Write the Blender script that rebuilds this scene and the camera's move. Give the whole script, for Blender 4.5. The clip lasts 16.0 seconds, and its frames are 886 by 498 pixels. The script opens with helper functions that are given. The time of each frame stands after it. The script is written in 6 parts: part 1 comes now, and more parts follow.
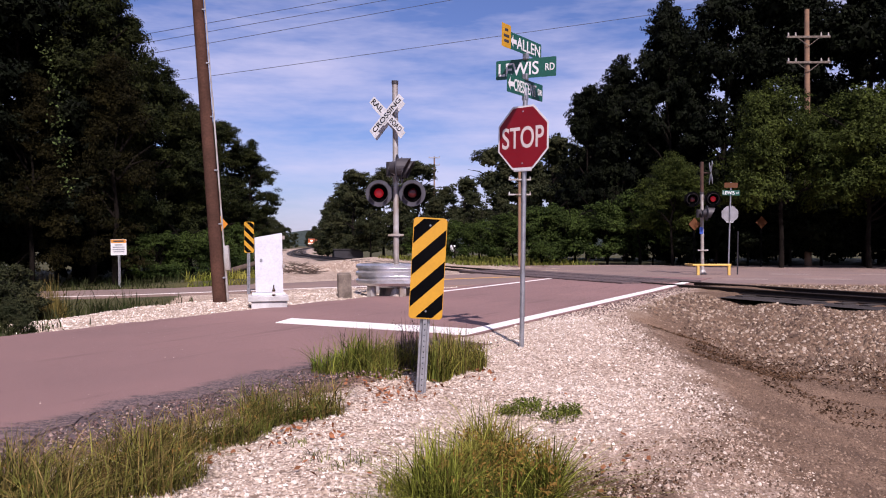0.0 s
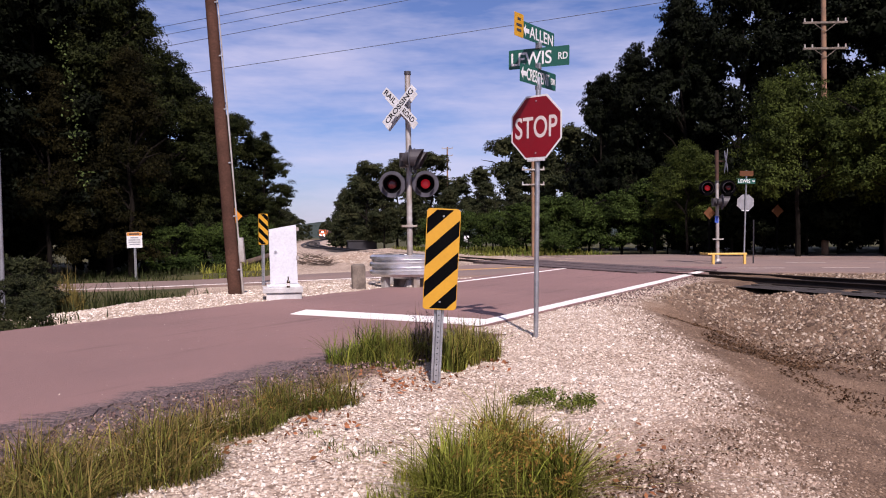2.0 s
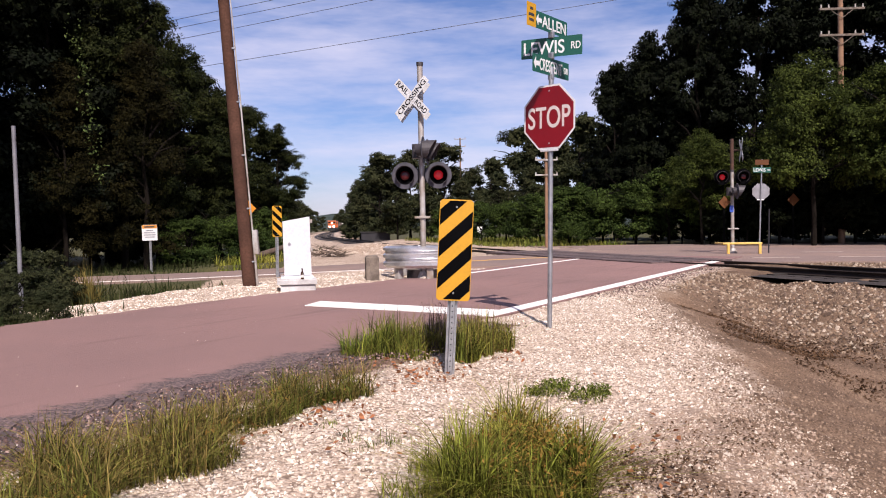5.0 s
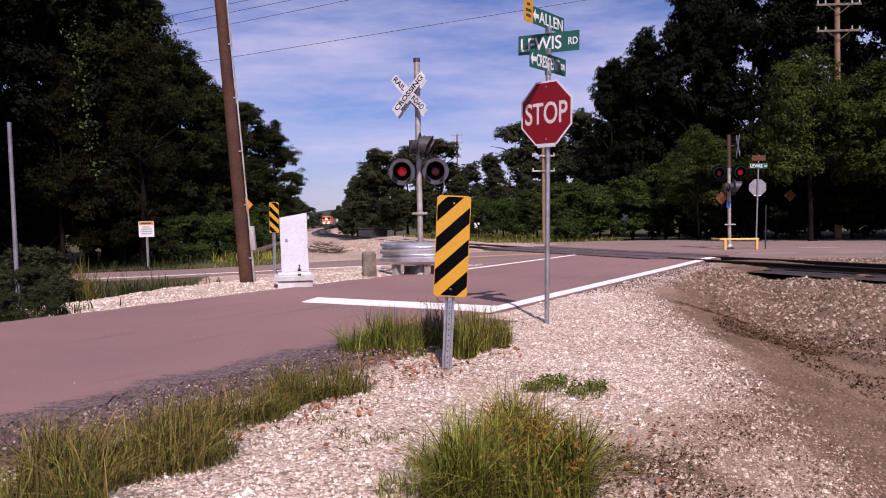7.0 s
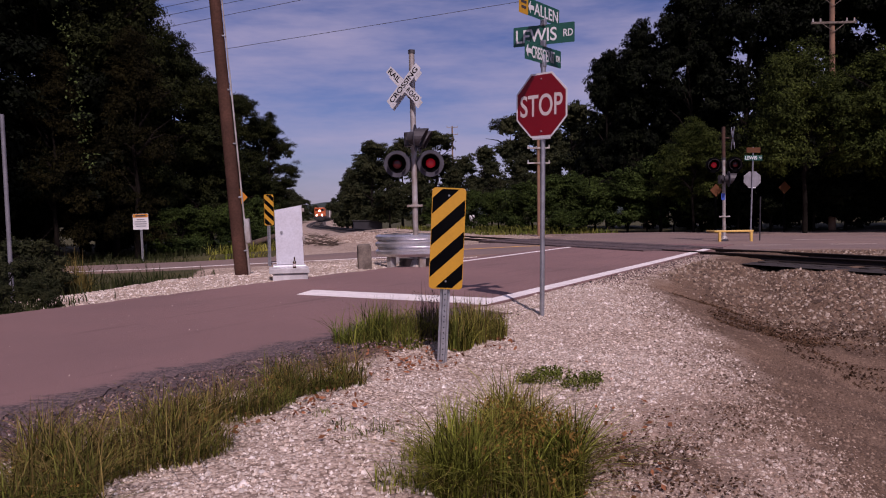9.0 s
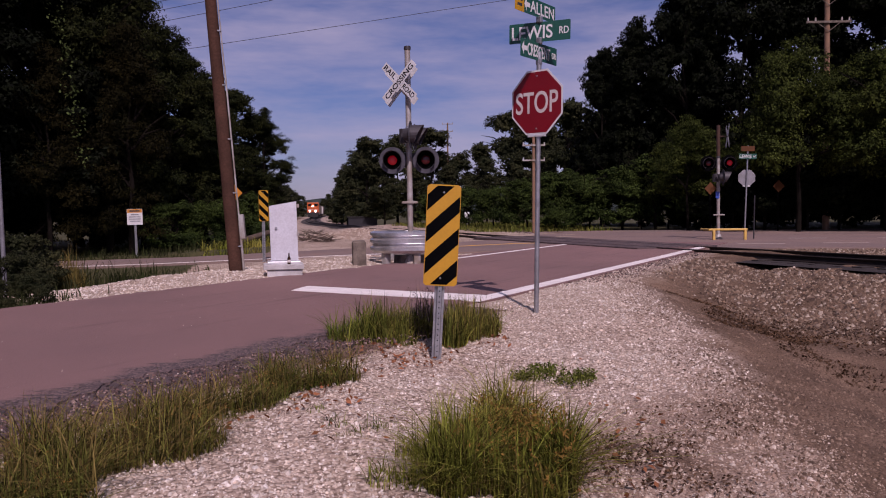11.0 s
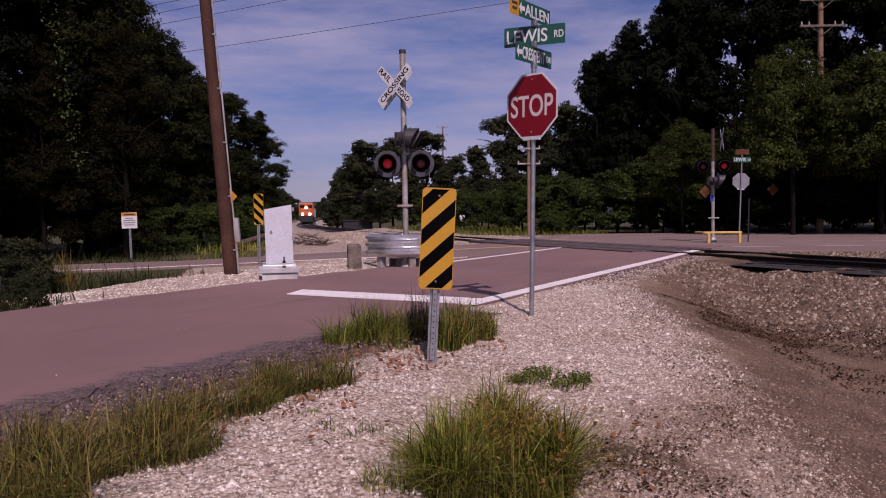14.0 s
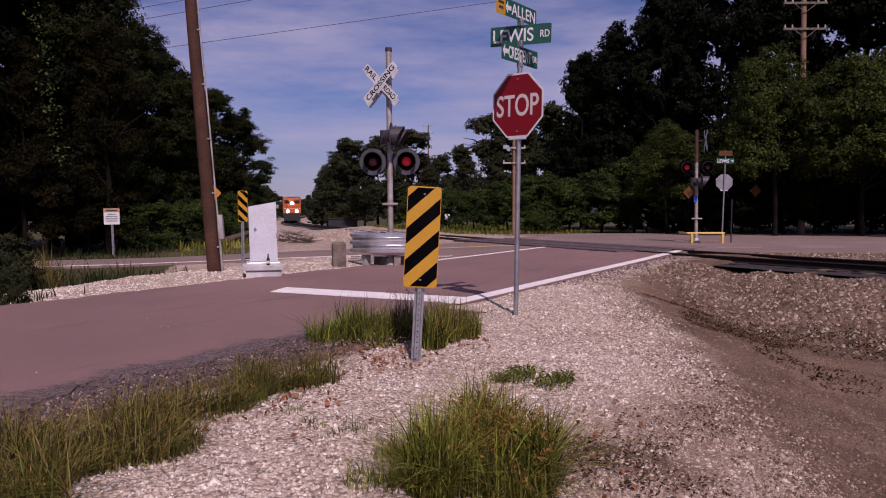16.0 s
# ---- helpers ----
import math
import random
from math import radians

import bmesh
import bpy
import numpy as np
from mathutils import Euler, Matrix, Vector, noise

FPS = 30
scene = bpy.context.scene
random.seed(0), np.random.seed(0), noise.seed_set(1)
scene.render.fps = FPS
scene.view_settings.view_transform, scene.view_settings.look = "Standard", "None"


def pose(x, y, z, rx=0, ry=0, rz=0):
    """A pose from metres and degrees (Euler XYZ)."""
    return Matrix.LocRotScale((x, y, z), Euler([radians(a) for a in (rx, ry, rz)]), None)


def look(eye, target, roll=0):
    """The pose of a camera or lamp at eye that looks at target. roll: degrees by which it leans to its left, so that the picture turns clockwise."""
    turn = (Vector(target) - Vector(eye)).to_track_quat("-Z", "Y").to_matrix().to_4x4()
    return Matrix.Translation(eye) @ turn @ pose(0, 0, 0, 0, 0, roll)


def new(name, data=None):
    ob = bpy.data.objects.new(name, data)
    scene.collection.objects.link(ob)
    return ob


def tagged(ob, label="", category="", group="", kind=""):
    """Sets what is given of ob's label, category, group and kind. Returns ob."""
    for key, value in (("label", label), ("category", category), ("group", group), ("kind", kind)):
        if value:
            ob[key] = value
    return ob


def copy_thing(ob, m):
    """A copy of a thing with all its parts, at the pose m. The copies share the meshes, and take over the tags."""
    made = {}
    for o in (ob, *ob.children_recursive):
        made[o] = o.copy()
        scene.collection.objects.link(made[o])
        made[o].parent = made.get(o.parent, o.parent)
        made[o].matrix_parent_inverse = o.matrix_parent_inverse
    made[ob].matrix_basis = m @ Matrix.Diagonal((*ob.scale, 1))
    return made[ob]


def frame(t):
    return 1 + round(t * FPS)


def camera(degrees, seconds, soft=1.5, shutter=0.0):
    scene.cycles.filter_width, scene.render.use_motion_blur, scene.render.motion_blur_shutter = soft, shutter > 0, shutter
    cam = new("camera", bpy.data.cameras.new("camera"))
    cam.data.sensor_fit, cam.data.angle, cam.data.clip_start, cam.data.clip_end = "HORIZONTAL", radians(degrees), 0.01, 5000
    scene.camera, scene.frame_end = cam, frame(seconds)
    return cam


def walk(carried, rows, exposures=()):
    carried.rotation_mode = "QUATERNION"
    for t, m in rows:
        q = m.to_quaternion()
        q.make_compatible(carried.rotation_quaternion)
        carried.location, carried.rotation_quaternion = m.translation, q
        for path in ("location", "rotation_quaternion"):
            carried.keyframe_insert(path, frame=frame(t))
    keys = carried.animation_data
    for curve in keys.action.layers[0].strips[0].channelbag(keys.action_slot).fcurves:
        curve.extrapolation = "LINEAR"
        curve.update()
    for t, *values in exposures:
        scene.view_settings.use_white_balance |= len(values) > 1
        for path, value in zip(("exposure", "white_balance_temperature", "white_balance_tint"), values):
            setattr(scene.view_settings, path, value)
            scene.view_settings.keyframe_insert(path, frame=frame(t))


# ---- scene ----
# Camera: carried, at one spot, panning and tilting slightly.
EYE = 1.35
cam = camera(59.93, 16.0, soft=1.05)
ROWS = [
    (0.0, 89.62, -0.0, -0.0),
    (0.5, 89.54, 0.13, 0.2),
    (1.0, 89.32, 0.24, 0.57),
    (1.5, 89.01, 0.33, 0.79),
    (2.0, 88.93, 0.38, 1.01),
    (2.5, 89.05, 0.34, 1.46),
    (3.0, 88.72, 0.41, 1.67),
    (3.5, 88.8, 0.51, 1.81),
    (4.0, 88.64, 0.61, 1.91),
    (6.5, 88.04, 0.79, 1.96),
    (7.0, 87.98, 0.77, 1.78),
    (7.5, 87.79, 0.75, 1.7),
    (8.0, 87.73, 0.77, 1.61),
    (8.5, 87.46, 0.79, 1.51),
    (9.0, 87.4, 0.82, 1.42),
    (11.5, 87.13, 0.45, 0.93),
    (12.0, 87.23, 0.48, 0.8),
    (12.5, 87.34, 0.57, 0.76),
    (13.0, 87.26, 0.62, 0.43),
    (13.5, 87.27, 0.57, 0.52),
    (14.0, 87.4, 0.56, 0.69),
    (14.5, 87.44, 0.42, 0.6),
    (15.0, 87.51, 0.31, 0.35),
    (15.5, 87.56, 0.23, -0.05),
    (16.0, 87.29, 0.1, -0.42)]
EXPOSURES = [(0.0, 0.25, 6300, 31), (3.0, 0.22, 6600, 24), (4.2, 0.38, 6750, 19), (6.4, 0.44, 6350, 31), (7.0, 0.12, 6350, 35), (7.5, -0.16, 6400, 39), (8.0, -0.42, 6400, 42), (9.0, -0.63, 6400, 44), (12.5, -0.67, 6400, 45), (16.0, -0.57, 6400, 44)]
walk(cam, [(t, pose(0, 0, EYE, rx, ry, rz)) for t, rx, ry, rz in ROWS], EXPOSURES)

# Sun behind the camera and a little to its right, with a blue sky and thin cloud.
SUN_ELEVATION, SUN_AZIMUTH = 45.0, 167.5
sun_way = Vector((math.sin(radians(SUN_AZIMUTH)) * math.cos(radians(SUN_ELEVATION)),
                  math.cos(radians(SUN_AZIMUTH)) * math.cos(radians(SUN_ELEVATION)), math.sin(radians(SUN_ELEVATION))))
sun_data = bpy.data.lights.new("sun", "SUN")
sun_data.energy, sun_data.angle, sun_data.color = 5.0, radians(0.5), (1.0, 0.94, 0.84)
sun = new("sun", sun_data)
sun.matrix_world = look(sun_way * 60, (0, 0, 0))

world = bpy.data.worlds.new("world")
scene.world = world
world.use_nodes = True
wn, wl = world.node_tree.nodes, world.node_tree.links
wn.clear()
sky = wn.new("ShaderNodeTexSky")
sky.sky_type, sky.sun_disc = "NISHITA", False
sky.sun_elevation, sky.sun_rotation = radians(SUN_ELEVATION), radians(SUN_AZIMUTH)
sky.air_density, sky.dust_density, sky.ozone_density = 1.0, 0.6, 3.0
wco = wn.new("ShaderNodeTexCoord")
wmap = wn.new("ShaderNodeMapping")
wmap.inputs["Scale"].default_value = (1.0, 1.0, 5.0)
wmap.inputs["Rotation"].default_value = (0.0, radians(6), radians(20))
cloud = wn.new("ShaderNodeTexNoise")
cloud.inputs["Scale"].default_value, cloud.inputs["Detail"].default_value = 2.3, 6.0
cloud.inputs["Roughness"].default_value = 0.6
ramp = wn.new("ShaderNodeValToRGB")
ramp.color_ramp.elements[0].position, ramp.color_ramp.elements[1].position = 0.40, 0.66
cloud_mix = wn.new("ShaderNodeMixRGB")
cloud_mix.inputs["Color2"].default_value = (10.0, 10.2, 12.0, 1)
tint = wn.new("ShaderNodeMixRGB")
tint.blend_type, tint.inputs["Fac"].default_value = "MULTIPLY", 1.0
tint.inputs["Color2"].default_value = (0.98, 1.08, 1.4, 1)
cloud_amount = wn.new("ShaderNodeMath")
cloud_amount.operation = "MULTIPLY"
cloud_amount.inputs[1].default_value = 0.75
back = wn.new("ShaderNodeBackground")
back.inputs["Strength"].default_value = 0.061
wout = wn.new("ShaderNodeOutputWorld")
wl.new(wco.outputs["Generated"], wmap.inputs["Vector"])
wl.new(wmap.outputs["Vector"], cloud.inputs["Vector"])
wl.new(cloud.outputs["Fac"], ramp.inputs["Fac"])
wl.new(ramp.outputs["Color"], cloud_amount.inputs[0])
wl.new(cloud_amount.outputs["Value"], cloud_mix.inputs["Fac"])
wl.new(sky.outputs["Color"], tint.inputs["Color1"])
wl.new(tint.outputs["Color"], cloud_mix.inputs["Color1"])
wl.new(cloud_mix.outputs["Color"], back.inputs["Color"])
wl.new(back.outputs["Background"], wout.inputs["Surface"])


# ---- materials ----
def material(name, colour, rough=0.7, metal=0.0, second=None, scale=8.0, fine=60.0, vary=0.25, bump=0.0, bump_scale=40.0,
             emit=None, emit_strength=0.0, by_object=0.0, by_island=0.0, spec=0.5):
    """Principled surface with a coarse and a fine noise between colour and second, and a noise bump in metres."""
    m = bpy.data.materials.new(name)
    m.use_nodes = True
    n, l = m.node_tree.nodes, m.node_tree.links
    p = n["Principled BSDF"]
    p.inputs["Roughness"].default_value, p.inputs["Metallic"].default_value = rough, metal
    p.inputs["Specular IOR Level"].default_value = spec
    co = n.new("ShaderNodeTexCoord")
    a, b = n.new("ShaderNodeTexNoise"), n.new("ShaderNodeTexNoise")
    a.inputs["Scale"].default_value, a.inputs["Detail"].default_value = scale, 5
    b.inputs["Scale"].default_value, b.inputs["Detail"].default_value = fine, 4
    l.new(co.outputs["Object"], a.inputs["Vector"])
    l.new(co.outputs["Object"], b.inputs["Vector"])
    r = n.new("ShaderNodeMapRange")
    r.inputs["From Min"].default_value, r.inputs["From Max"].default_value = 0.35, 0.68
    l.new(a.outputs["Fac"], r.inputs["Value"])
    mix = n.new("ShaderNodeMixRGB")
    mix.inputs["Color1"].default_value = (*colour, 1)
    mix.inputs["Color2"].default_value = (*(second or [c * (1 - vary) for c in colour]), 1)
    l.new(r.outputs["Result"], mix.inputs["Fac"])
    hsv = n.new("ShaderNodeHueSaturation")
    v = n.new("ShaderNodeMapRange")
    v.inputs["From Min"].default_value, v.inputs["From Max"].default_value = 0.3, 0.7
    v.inputs["To Min"].default_value, v.inputs["To Max"].default_value = 1 - vary * 0.6, 1 + vary * 0.6
    l.new(b.outputs["Fac"], v.inputs["Value"])
    last = v.outputs["Result"]
    for amount, node, socket in ((by_object, "ShaderNodeObjectInfo", "Random"), (by_island, "ShaderNodeNewGeometry", "Random Per Island")):
        if amount:
            info, rr, mul = n.new(node), n.new("ShaderNodeMapRange"), n.new("ShaderNodeMath")
            rr.inputs["To Min"].default_value, rr.inputs["To Max"].default_value = 1 - amount, 1 + amount
            mul.operation = "MULTIPLY"
            l.new(info.outputs[socket], rr.inputs["Value"])
            l.new(rr.outputs["Result"], mul.inputs[0])
            l.new(last, mul.inputs[1])
            last = mul.outputs["Value"]
    l.new(last, hsv.inputs["Value"])
    l.new(mix.outputs["Color"], hsv.inputs["Color"])
    l.new(hsv.outputs["Color"], p.inputs["Base Color"])
    if bump:
        c, bp = n.new("ShaderNodeTexNoise"), n.new("ShaderNodeBump")
        c.inputs["Scale"].default_value, c.inputs["Detail"].default_value = bump_scale, 5
        bp.inputs["Distance"].default_value = bump
        l.new(co.outputs["Object"], c.inputs["Vector"])
        l.new(c.outputs["Fac"], bp.inputs["Height"])
        l.new(bp.outputs["Normal"], p.inputs["Normal"])
    if emit:
        p.inputs["Emission Color"].default_value, p.inputs["Emission Strength"].default_value = (*emit, 1), emit_strength
    return m


def leaf_material(name, colour, second, vary=0.5, glow=0.25):
    """Leaves: colour by leaf, a little light passing through."""
    m = bpy.data.materials.new(name)
    m.use_nodes = True
    n, l = m.node_tree.nodes, m.node_tree.links
    p, out = n["Principled BSDF"], n["Material Output"]
    p.inputs["Roughness"].default_value, p.inputs["Specular IOR Level"].default_value = 0.7, 0.05
    geo, co, big = n.new("ShaderNodeNewGeometry"), n.new("ShaderNodeTexCoord"), n.new("ShaderNodeTexNoise")
    big.inputs["Scale"].default_value = 0.6
    l.new(co.outputs["Object"], big.inputs["Vector"])
    mix, hsv, r = n.new("ShaderNodeMixRGB"), n.new("ShaderNodeHueSaturation"), n.new("ShaderNodeMapRange")
    mix.inputs["Color1"].default_value, mix.inputs["Color2"].default_value = (*colour, 1), (*second, 1)
    fac = n.new("ShaderNodeMapRange")
    fac.inputs["From Min"].default_value, fac.inputs["From Max"].default_value = 0.38, 0.66
    l.new(big.outputs["Fac"], fac.inputs["Value"])
    l.new(fac.outputs["Result"], mix.inputs["Fac"])
    r.inputs["To Min"].default_value, r.inputs["To Max"].default_value = 1 - vary, 1 + vary
    l.new(geo.outputs["Random Per Island"], r.inputs["Value"])
    l.new(r.outputs["Result"], hsv.inputs["Value"])
    l.new(mix.outputs["Color"], hsv.inputs["Color"])
    l.new(hsv.outputs["Color"], p.inputs["Base Color"])
    tr, ms = n.new("ShaderNodeBsdfTranslucent"), n.new("ShaderNodeMixShader")
    ms.inputs["Fac"].default_value = glow
    l.new(hsv.outputs["Color"], tr.inputs["Color"])
    l.new(p.outputs["BSDF"], ms.inputs[1])
    l.new(tr.outputs["BSDF"], ms.inputs[2])
    l.new(ms.outputs["Shader"], out.inputs["Surface"])
    return m


def stone_material(name, colours, rough=0.9, grain=70.0):
    """Broken stone: each piece takes one of the colours, with grain and dust on it."""
    m = material(name, (0.5, 0.5, 0.5), rough, scale=14, fine=grain, vary=0.35, by_island=0.18, spec=0.25)
    n, l = m.node_tree.nodes, m.node_tree.links
    p = n["Principled BSDF"]
    grey = p.inputs["Base Color"].links[0].from_socket
    geo, r, x = n.new("ShaderNodeNewGeometry"), n.new("ShaderNodeValToRGB"), n.new("ShaderNodeMixRGB")
    r.color_ramp.interpolation = "CONSTANT"
    for k, c in enumerate(colours):
        e = r.color_ramp.elements[k] if k < 2 else r.color_ramp.elements.new(k / len(colours))
        e.position, e.color = k / len(colours), (*[v * 2.0 for v in c], 1)
    x.blend_type, x.inputs["Fac"].default_value = "MULTIPLY", 1.0
    l.new(geo.outputs["Random Per Island"], r.inputs["Fac"])
    l.new(r.outputs["Color"], x.inputs["Color1"])
    l.new(grey, x.inputs["Color2"])
    l.new(x.outputs["Color"], p.inputs["Base Color"])
    return m


def add_worn_edge(m):
    """Near the right-hand edge the seal is scraped off in thin dark scratches, down to grey crumbs."""
    n, l = m.node_tree.nodes, m.node_tree.links
    p = n["Principled BSDF"]
    old = p.inputs["Base Color"].links[0].from_socket
    co, dot, along_dot = n.new("ShaderNodeTexCoord"), n.new("ShaderNodeVectorMath"), n.new("ShaderNodeVectorMath")
    dot.operation = along_dot.operation = "DOT_PRODUCT"
    dot.inputs[1].default_value, along_dot.inputs[1].default_value = (0.880, -0.475, 0.0), (0.475, 0.880, 0.0)
    l.new(co.outputs["Object"], dot.inputs[0])
    l.new(co.outputs["Object"], along_dot.inputs[0])
    mp, scratch, blot, crumb = n.new("ShaderNodeMapping"), n.new("ShaderNodeTexNoise"), n.new("ShaderNodeTexNoise"), n.new("ShaderNodeTexVoronoi")
    mp.inputs["Scale"].default_value = (1.3, 8.0, 1.0)
    scratch.inputs["Scale"].default_value, scratch.inputs["Detail"].default_value, scratch.inputs["Roughness"].default_value = 1.6, 7, 0.7
    blot.inputs["Scale"].default_value, blot.inputs["Detail"].default_value = 1.4, 5
    crumb.inputs["Scale"].default_value = 55
    l.new(co.outputs["Object"], mp.inputs["Vector"])
    l.new(mp.outputs["Vector"], scratch.inputs["Vector"])
    l.new(co.outputs["Object"], blot.inputs["Vector"])
    l.new(co.outputs["Object"], crumb.inputs["Vector"])
    near, end, a, b, c = [n.new("ShaderNodeMapRange") for _ in range(2)] + [n.new("ShaderNodeMath") for _ in range(3)]
    near.inputs["From Min"].default_value, near.inputs["From Max"].default_value = -5.3, -4.6
    end.inputs["From Min"].default_value, end.inputs["From Max"].default_value = 9.0, 8.0
    l.new(dot.outputs["Value"], near.inputs["Value"])
    l.new(along_dot.outputs["Value"], end.inputs["Value"])
    a.operation, b.operation, c.operation = "ADD", "ADD", "MULTIPLY"
    l.new(near.outputs["Result"], a.inputs[0])
    l.new(scratch.outputs["Fac"], a.inputs[1])
    l.new(a.outputs["Value"], b.inputs[0])
    l.new(blot.outputs["Fac"], b.inputs[1])
    r = n.new("ShaderNodeMapRange")
    r.inputs["From Min"].default_value, r.inputs["From Max"].default_value = 1.40, 1.60
    l.new(b.outputs["Value"], r.inputs["Value"])
    l.new(r.outputs["Result"], c.inputs[0])
    l.new(end.outputs["Result"], c.inputs[1])
    bw, ramp, x = n.new("ShaderNodeSeparateColor"), n.new("ShaderNodeValToRGB"), n.new("ShaderNodeMixRGB")
    ramp.color_ramp.elements[0].color, ramp.color_ramp.elements[1].color = (0.035, 0.026, 0.027, 1), (0.20, 0.135, 0.125, 1)
    l.new(crumb.outputs["Color"], bw.inputs["Color"])
    l.new(bw.outputs["Red"], ramp.inputs["Fac"])
    l.new(c.outputs["Value"], x.inputs["Fac"])
    l.new(old, x.inputs["Color1"])
    l.new(ramp.outputs["Color"], x.inputs["Color2"])
    l.new(x.outputs["Color"], p.inputs["Base Color"])


M_ASPHALT = material("red_chip_asphalt", (0.245, 0.142, 0.126), 0.9, second=(0.195, 0.116, 0.105), scale=0.35, fine=140, vary=0.5, bump=0.006, bump_scale=160)


def add_streaks(m, turn, dark):
    """Faint darker streaks and patches along the way of travel."""
    n, l = m.node_tree.nodes, m.node_tree.links
    p = n["Principled BSDF"]
    old = p.inputs["Base Color"].links[0].from_socket
    co, mp, t, r, mul = n.new("ShaderNodeTexCoord"), n.new("ShaderNodeMapping"), n.new("ShaderNodeTexNoise"), n.new("ShaderNodeMapRange"), n.new("ShaderNodeMixRGB")
    turned = n.new("ShaderNodeMapping")
    turned.inputs["Rotation"].default_value, mp.inputs["Scale"].default_value = (0, 0, radians(-turn)), (0.3, 4.5, 1)
    t.inputs["Scale"].default_value, t.inputs["Detail"].default_value, t.inputs["Roughness"].default_value = 1.0, 7, 0.6
    r.inputs["From Min"].default_value, r.inputs["From Max"].default_value = 0.56, 0.74
    r.inputs["To Max"].default_value = dark
    mul.blend_type, mul.inputs["Color2"].default_value = "MULTIPLY", (0.35, 0.33, 0.34, 1)
    l.new(co.outputs["Object"], turned.inputs["Vector"])
    l.new(turned.outputs["Vector"], mp.inputs["Vector"])
    l.new(mp.outputs["Vector"], t.inputs["Vector"])
    l.new(t.outputs["Fac"], r.inputs["Value"])
    l.new(r.outputs["Result"], mul.inputs["Fac"])
    l.new(old, mul.inputs["Color1"])
    l.new(mul.outputs["Color"], p.inputs["Base Color"])


add_streaks(M_ASPHALT, 61.6, 0.5)
add_worn_edge(M_ASPHALT)
M_ASPHALT_EDGE = material("worn_dark_asphalt", (0.13, 0.088, 0.084), 0.9, second=(0.04, 0.033, 0.035), scale=7, fine=90, vary=0.5, bump=0.012, bump_scale=60)
M_LEWIS = material("grey_pink_asphalt", (0.24, 0.165, 0.135), 0.9, second=(0.18, 0.13, 0.115), scale=0.3, fine=120, vary=0.3, bump=0.004, bump_scale=120)
add_streaks(M_LEWIS, 3, 0.35)
M_WHITE_LINE = material("white_road_paint", (0.86, 0.82, 0.77), 0.7, second=(0.72, 0.68, 0.64), scale=4, fine=70, vary=0.2)
M_FADED_LINE = material("worn_white_paint", (0.42, 0.36, 0.32), 0.8, second=(0.28, 0.22, 0.19), scale=6, fine=70, vary=0.35)
M_YELLOW_LINE = material("yellow_road_paint", (0.6, 0.33, 0.06), 0.6, second=(0.45, 0.28, 0.12), scale=4, fine=70)
M_STONE = stone_material("pale_limestone", ((0.64, 0.545, 0.45), (0.75, 0.665, 0.57), (0.52, 0.42, 0.33), (0.68, 0.585, 0.48), (0.38, 0.295, 0.225), (0.78, 0.71, 0.63), (0.60, 0.49, 0.39)))
M_TAN = stone_material("tan_gravel", ((0.40, 0.29, 0.21), (0.50, 0.40, 0.31), (0.30, 0.21, 0.15), (0.58, 0.49, 0.40), (0.34, 0.25, 0.19)))
M_BALLAST = stone_material("mixed_ballast_stone", ((0.24, 0.168, 0.112), (0.12, 0.078, 0.052), (0.34, 0.255, 0.18), (0.18, 0.12, 0.08), (0.08, 0.052, 0.036), (0.40, 0.325, 0.25), (0.22, 0.145, 0.095), (0.15, 0.105, 0.078)))
M_BAND = material("bright_guard_rail_steel", (0.8, 0.8, 0.82), 0.3, 0.85, second=(0.55, 0.55, 0.56), scale=3, fine=40, vary=0.2)
M_PEBBLE = stone_material("brown_pebble", ((0.20, 0.132, 0.088), (0.13, 0.083, 0.054), (0.28, 0.198, 0.138), (0.09, 0.058, 0.039)))
M_BUCK = material("weathered_white_board", (0.60, 0.61, 0.63), 0.6, second=(0.46, 0.47, 0.48), scale=4, fine=50, vary=0.15)
M_BACK = material("dull_aluminium_back", (0.26, 0.26, 0.28), 0.6, 0.2, second=(0.2, 0.2, 0.21), scale=5, fine=50, vary=0.2)
M_GALV = material("galvanised_steel", (0.42, 0.43, 0.45), 0.45, 0.8, scale=9, fine=120, vary=0.3)
M_GALV_PALE = material("weathered_zinc", (0.42, 0.41, 0.40), 0.55, 0.3, second=(0.24, 0.19, 0.15), scale=4, fine=80, vary=0.25)
M_ALU = material("bare_aluminium", (0.74, 0.74, 0.75), 0.42, 0.35, scale=6, fine=60, vary=0.2)
M_RED = material("red_sign_sheeting", (0.21, 0.004, 0.010), 0.4, scale=3, fine=50, vary=0.12)
M_SIGN_WHITE = material("white_sign_sheeting", (0.66, 0.66, 0.66), 0.5, scale=4, fine=40, vary=0.08)
M_CREAM = material("aged_white_letters", (0.62, 0.57, 0.54), 0.5, scale=4, fine=40, vary=0.08)
M_GREEN = material("green_sign_sheeting", (0.004, 0.078, 0.055), 0.45, scale=3, fine=40, vary=0.12)
M_AMBER = material("yellow_sign_sheeting", (0.50, 0.25, 0.005), 0.6, scale=3, fine=40, vary=0.1)
M_ORANGE_SIGN = material("orange_sign_sheeting", (0.58, 0.22, 0.015), 0.45, scale=3, fine=40, vary=0.1)
M_BLACK = material("black_paint", (0.004, 0.004, 0.0045), 0.95, spec=0.0, scale=5, fine=60, vary=0.3)
M_LAMP_BLACK = material("faded_black_metal", (0.045, 0.04, 0.045), 0.55, scale=6, fine=60, vary=0.4)
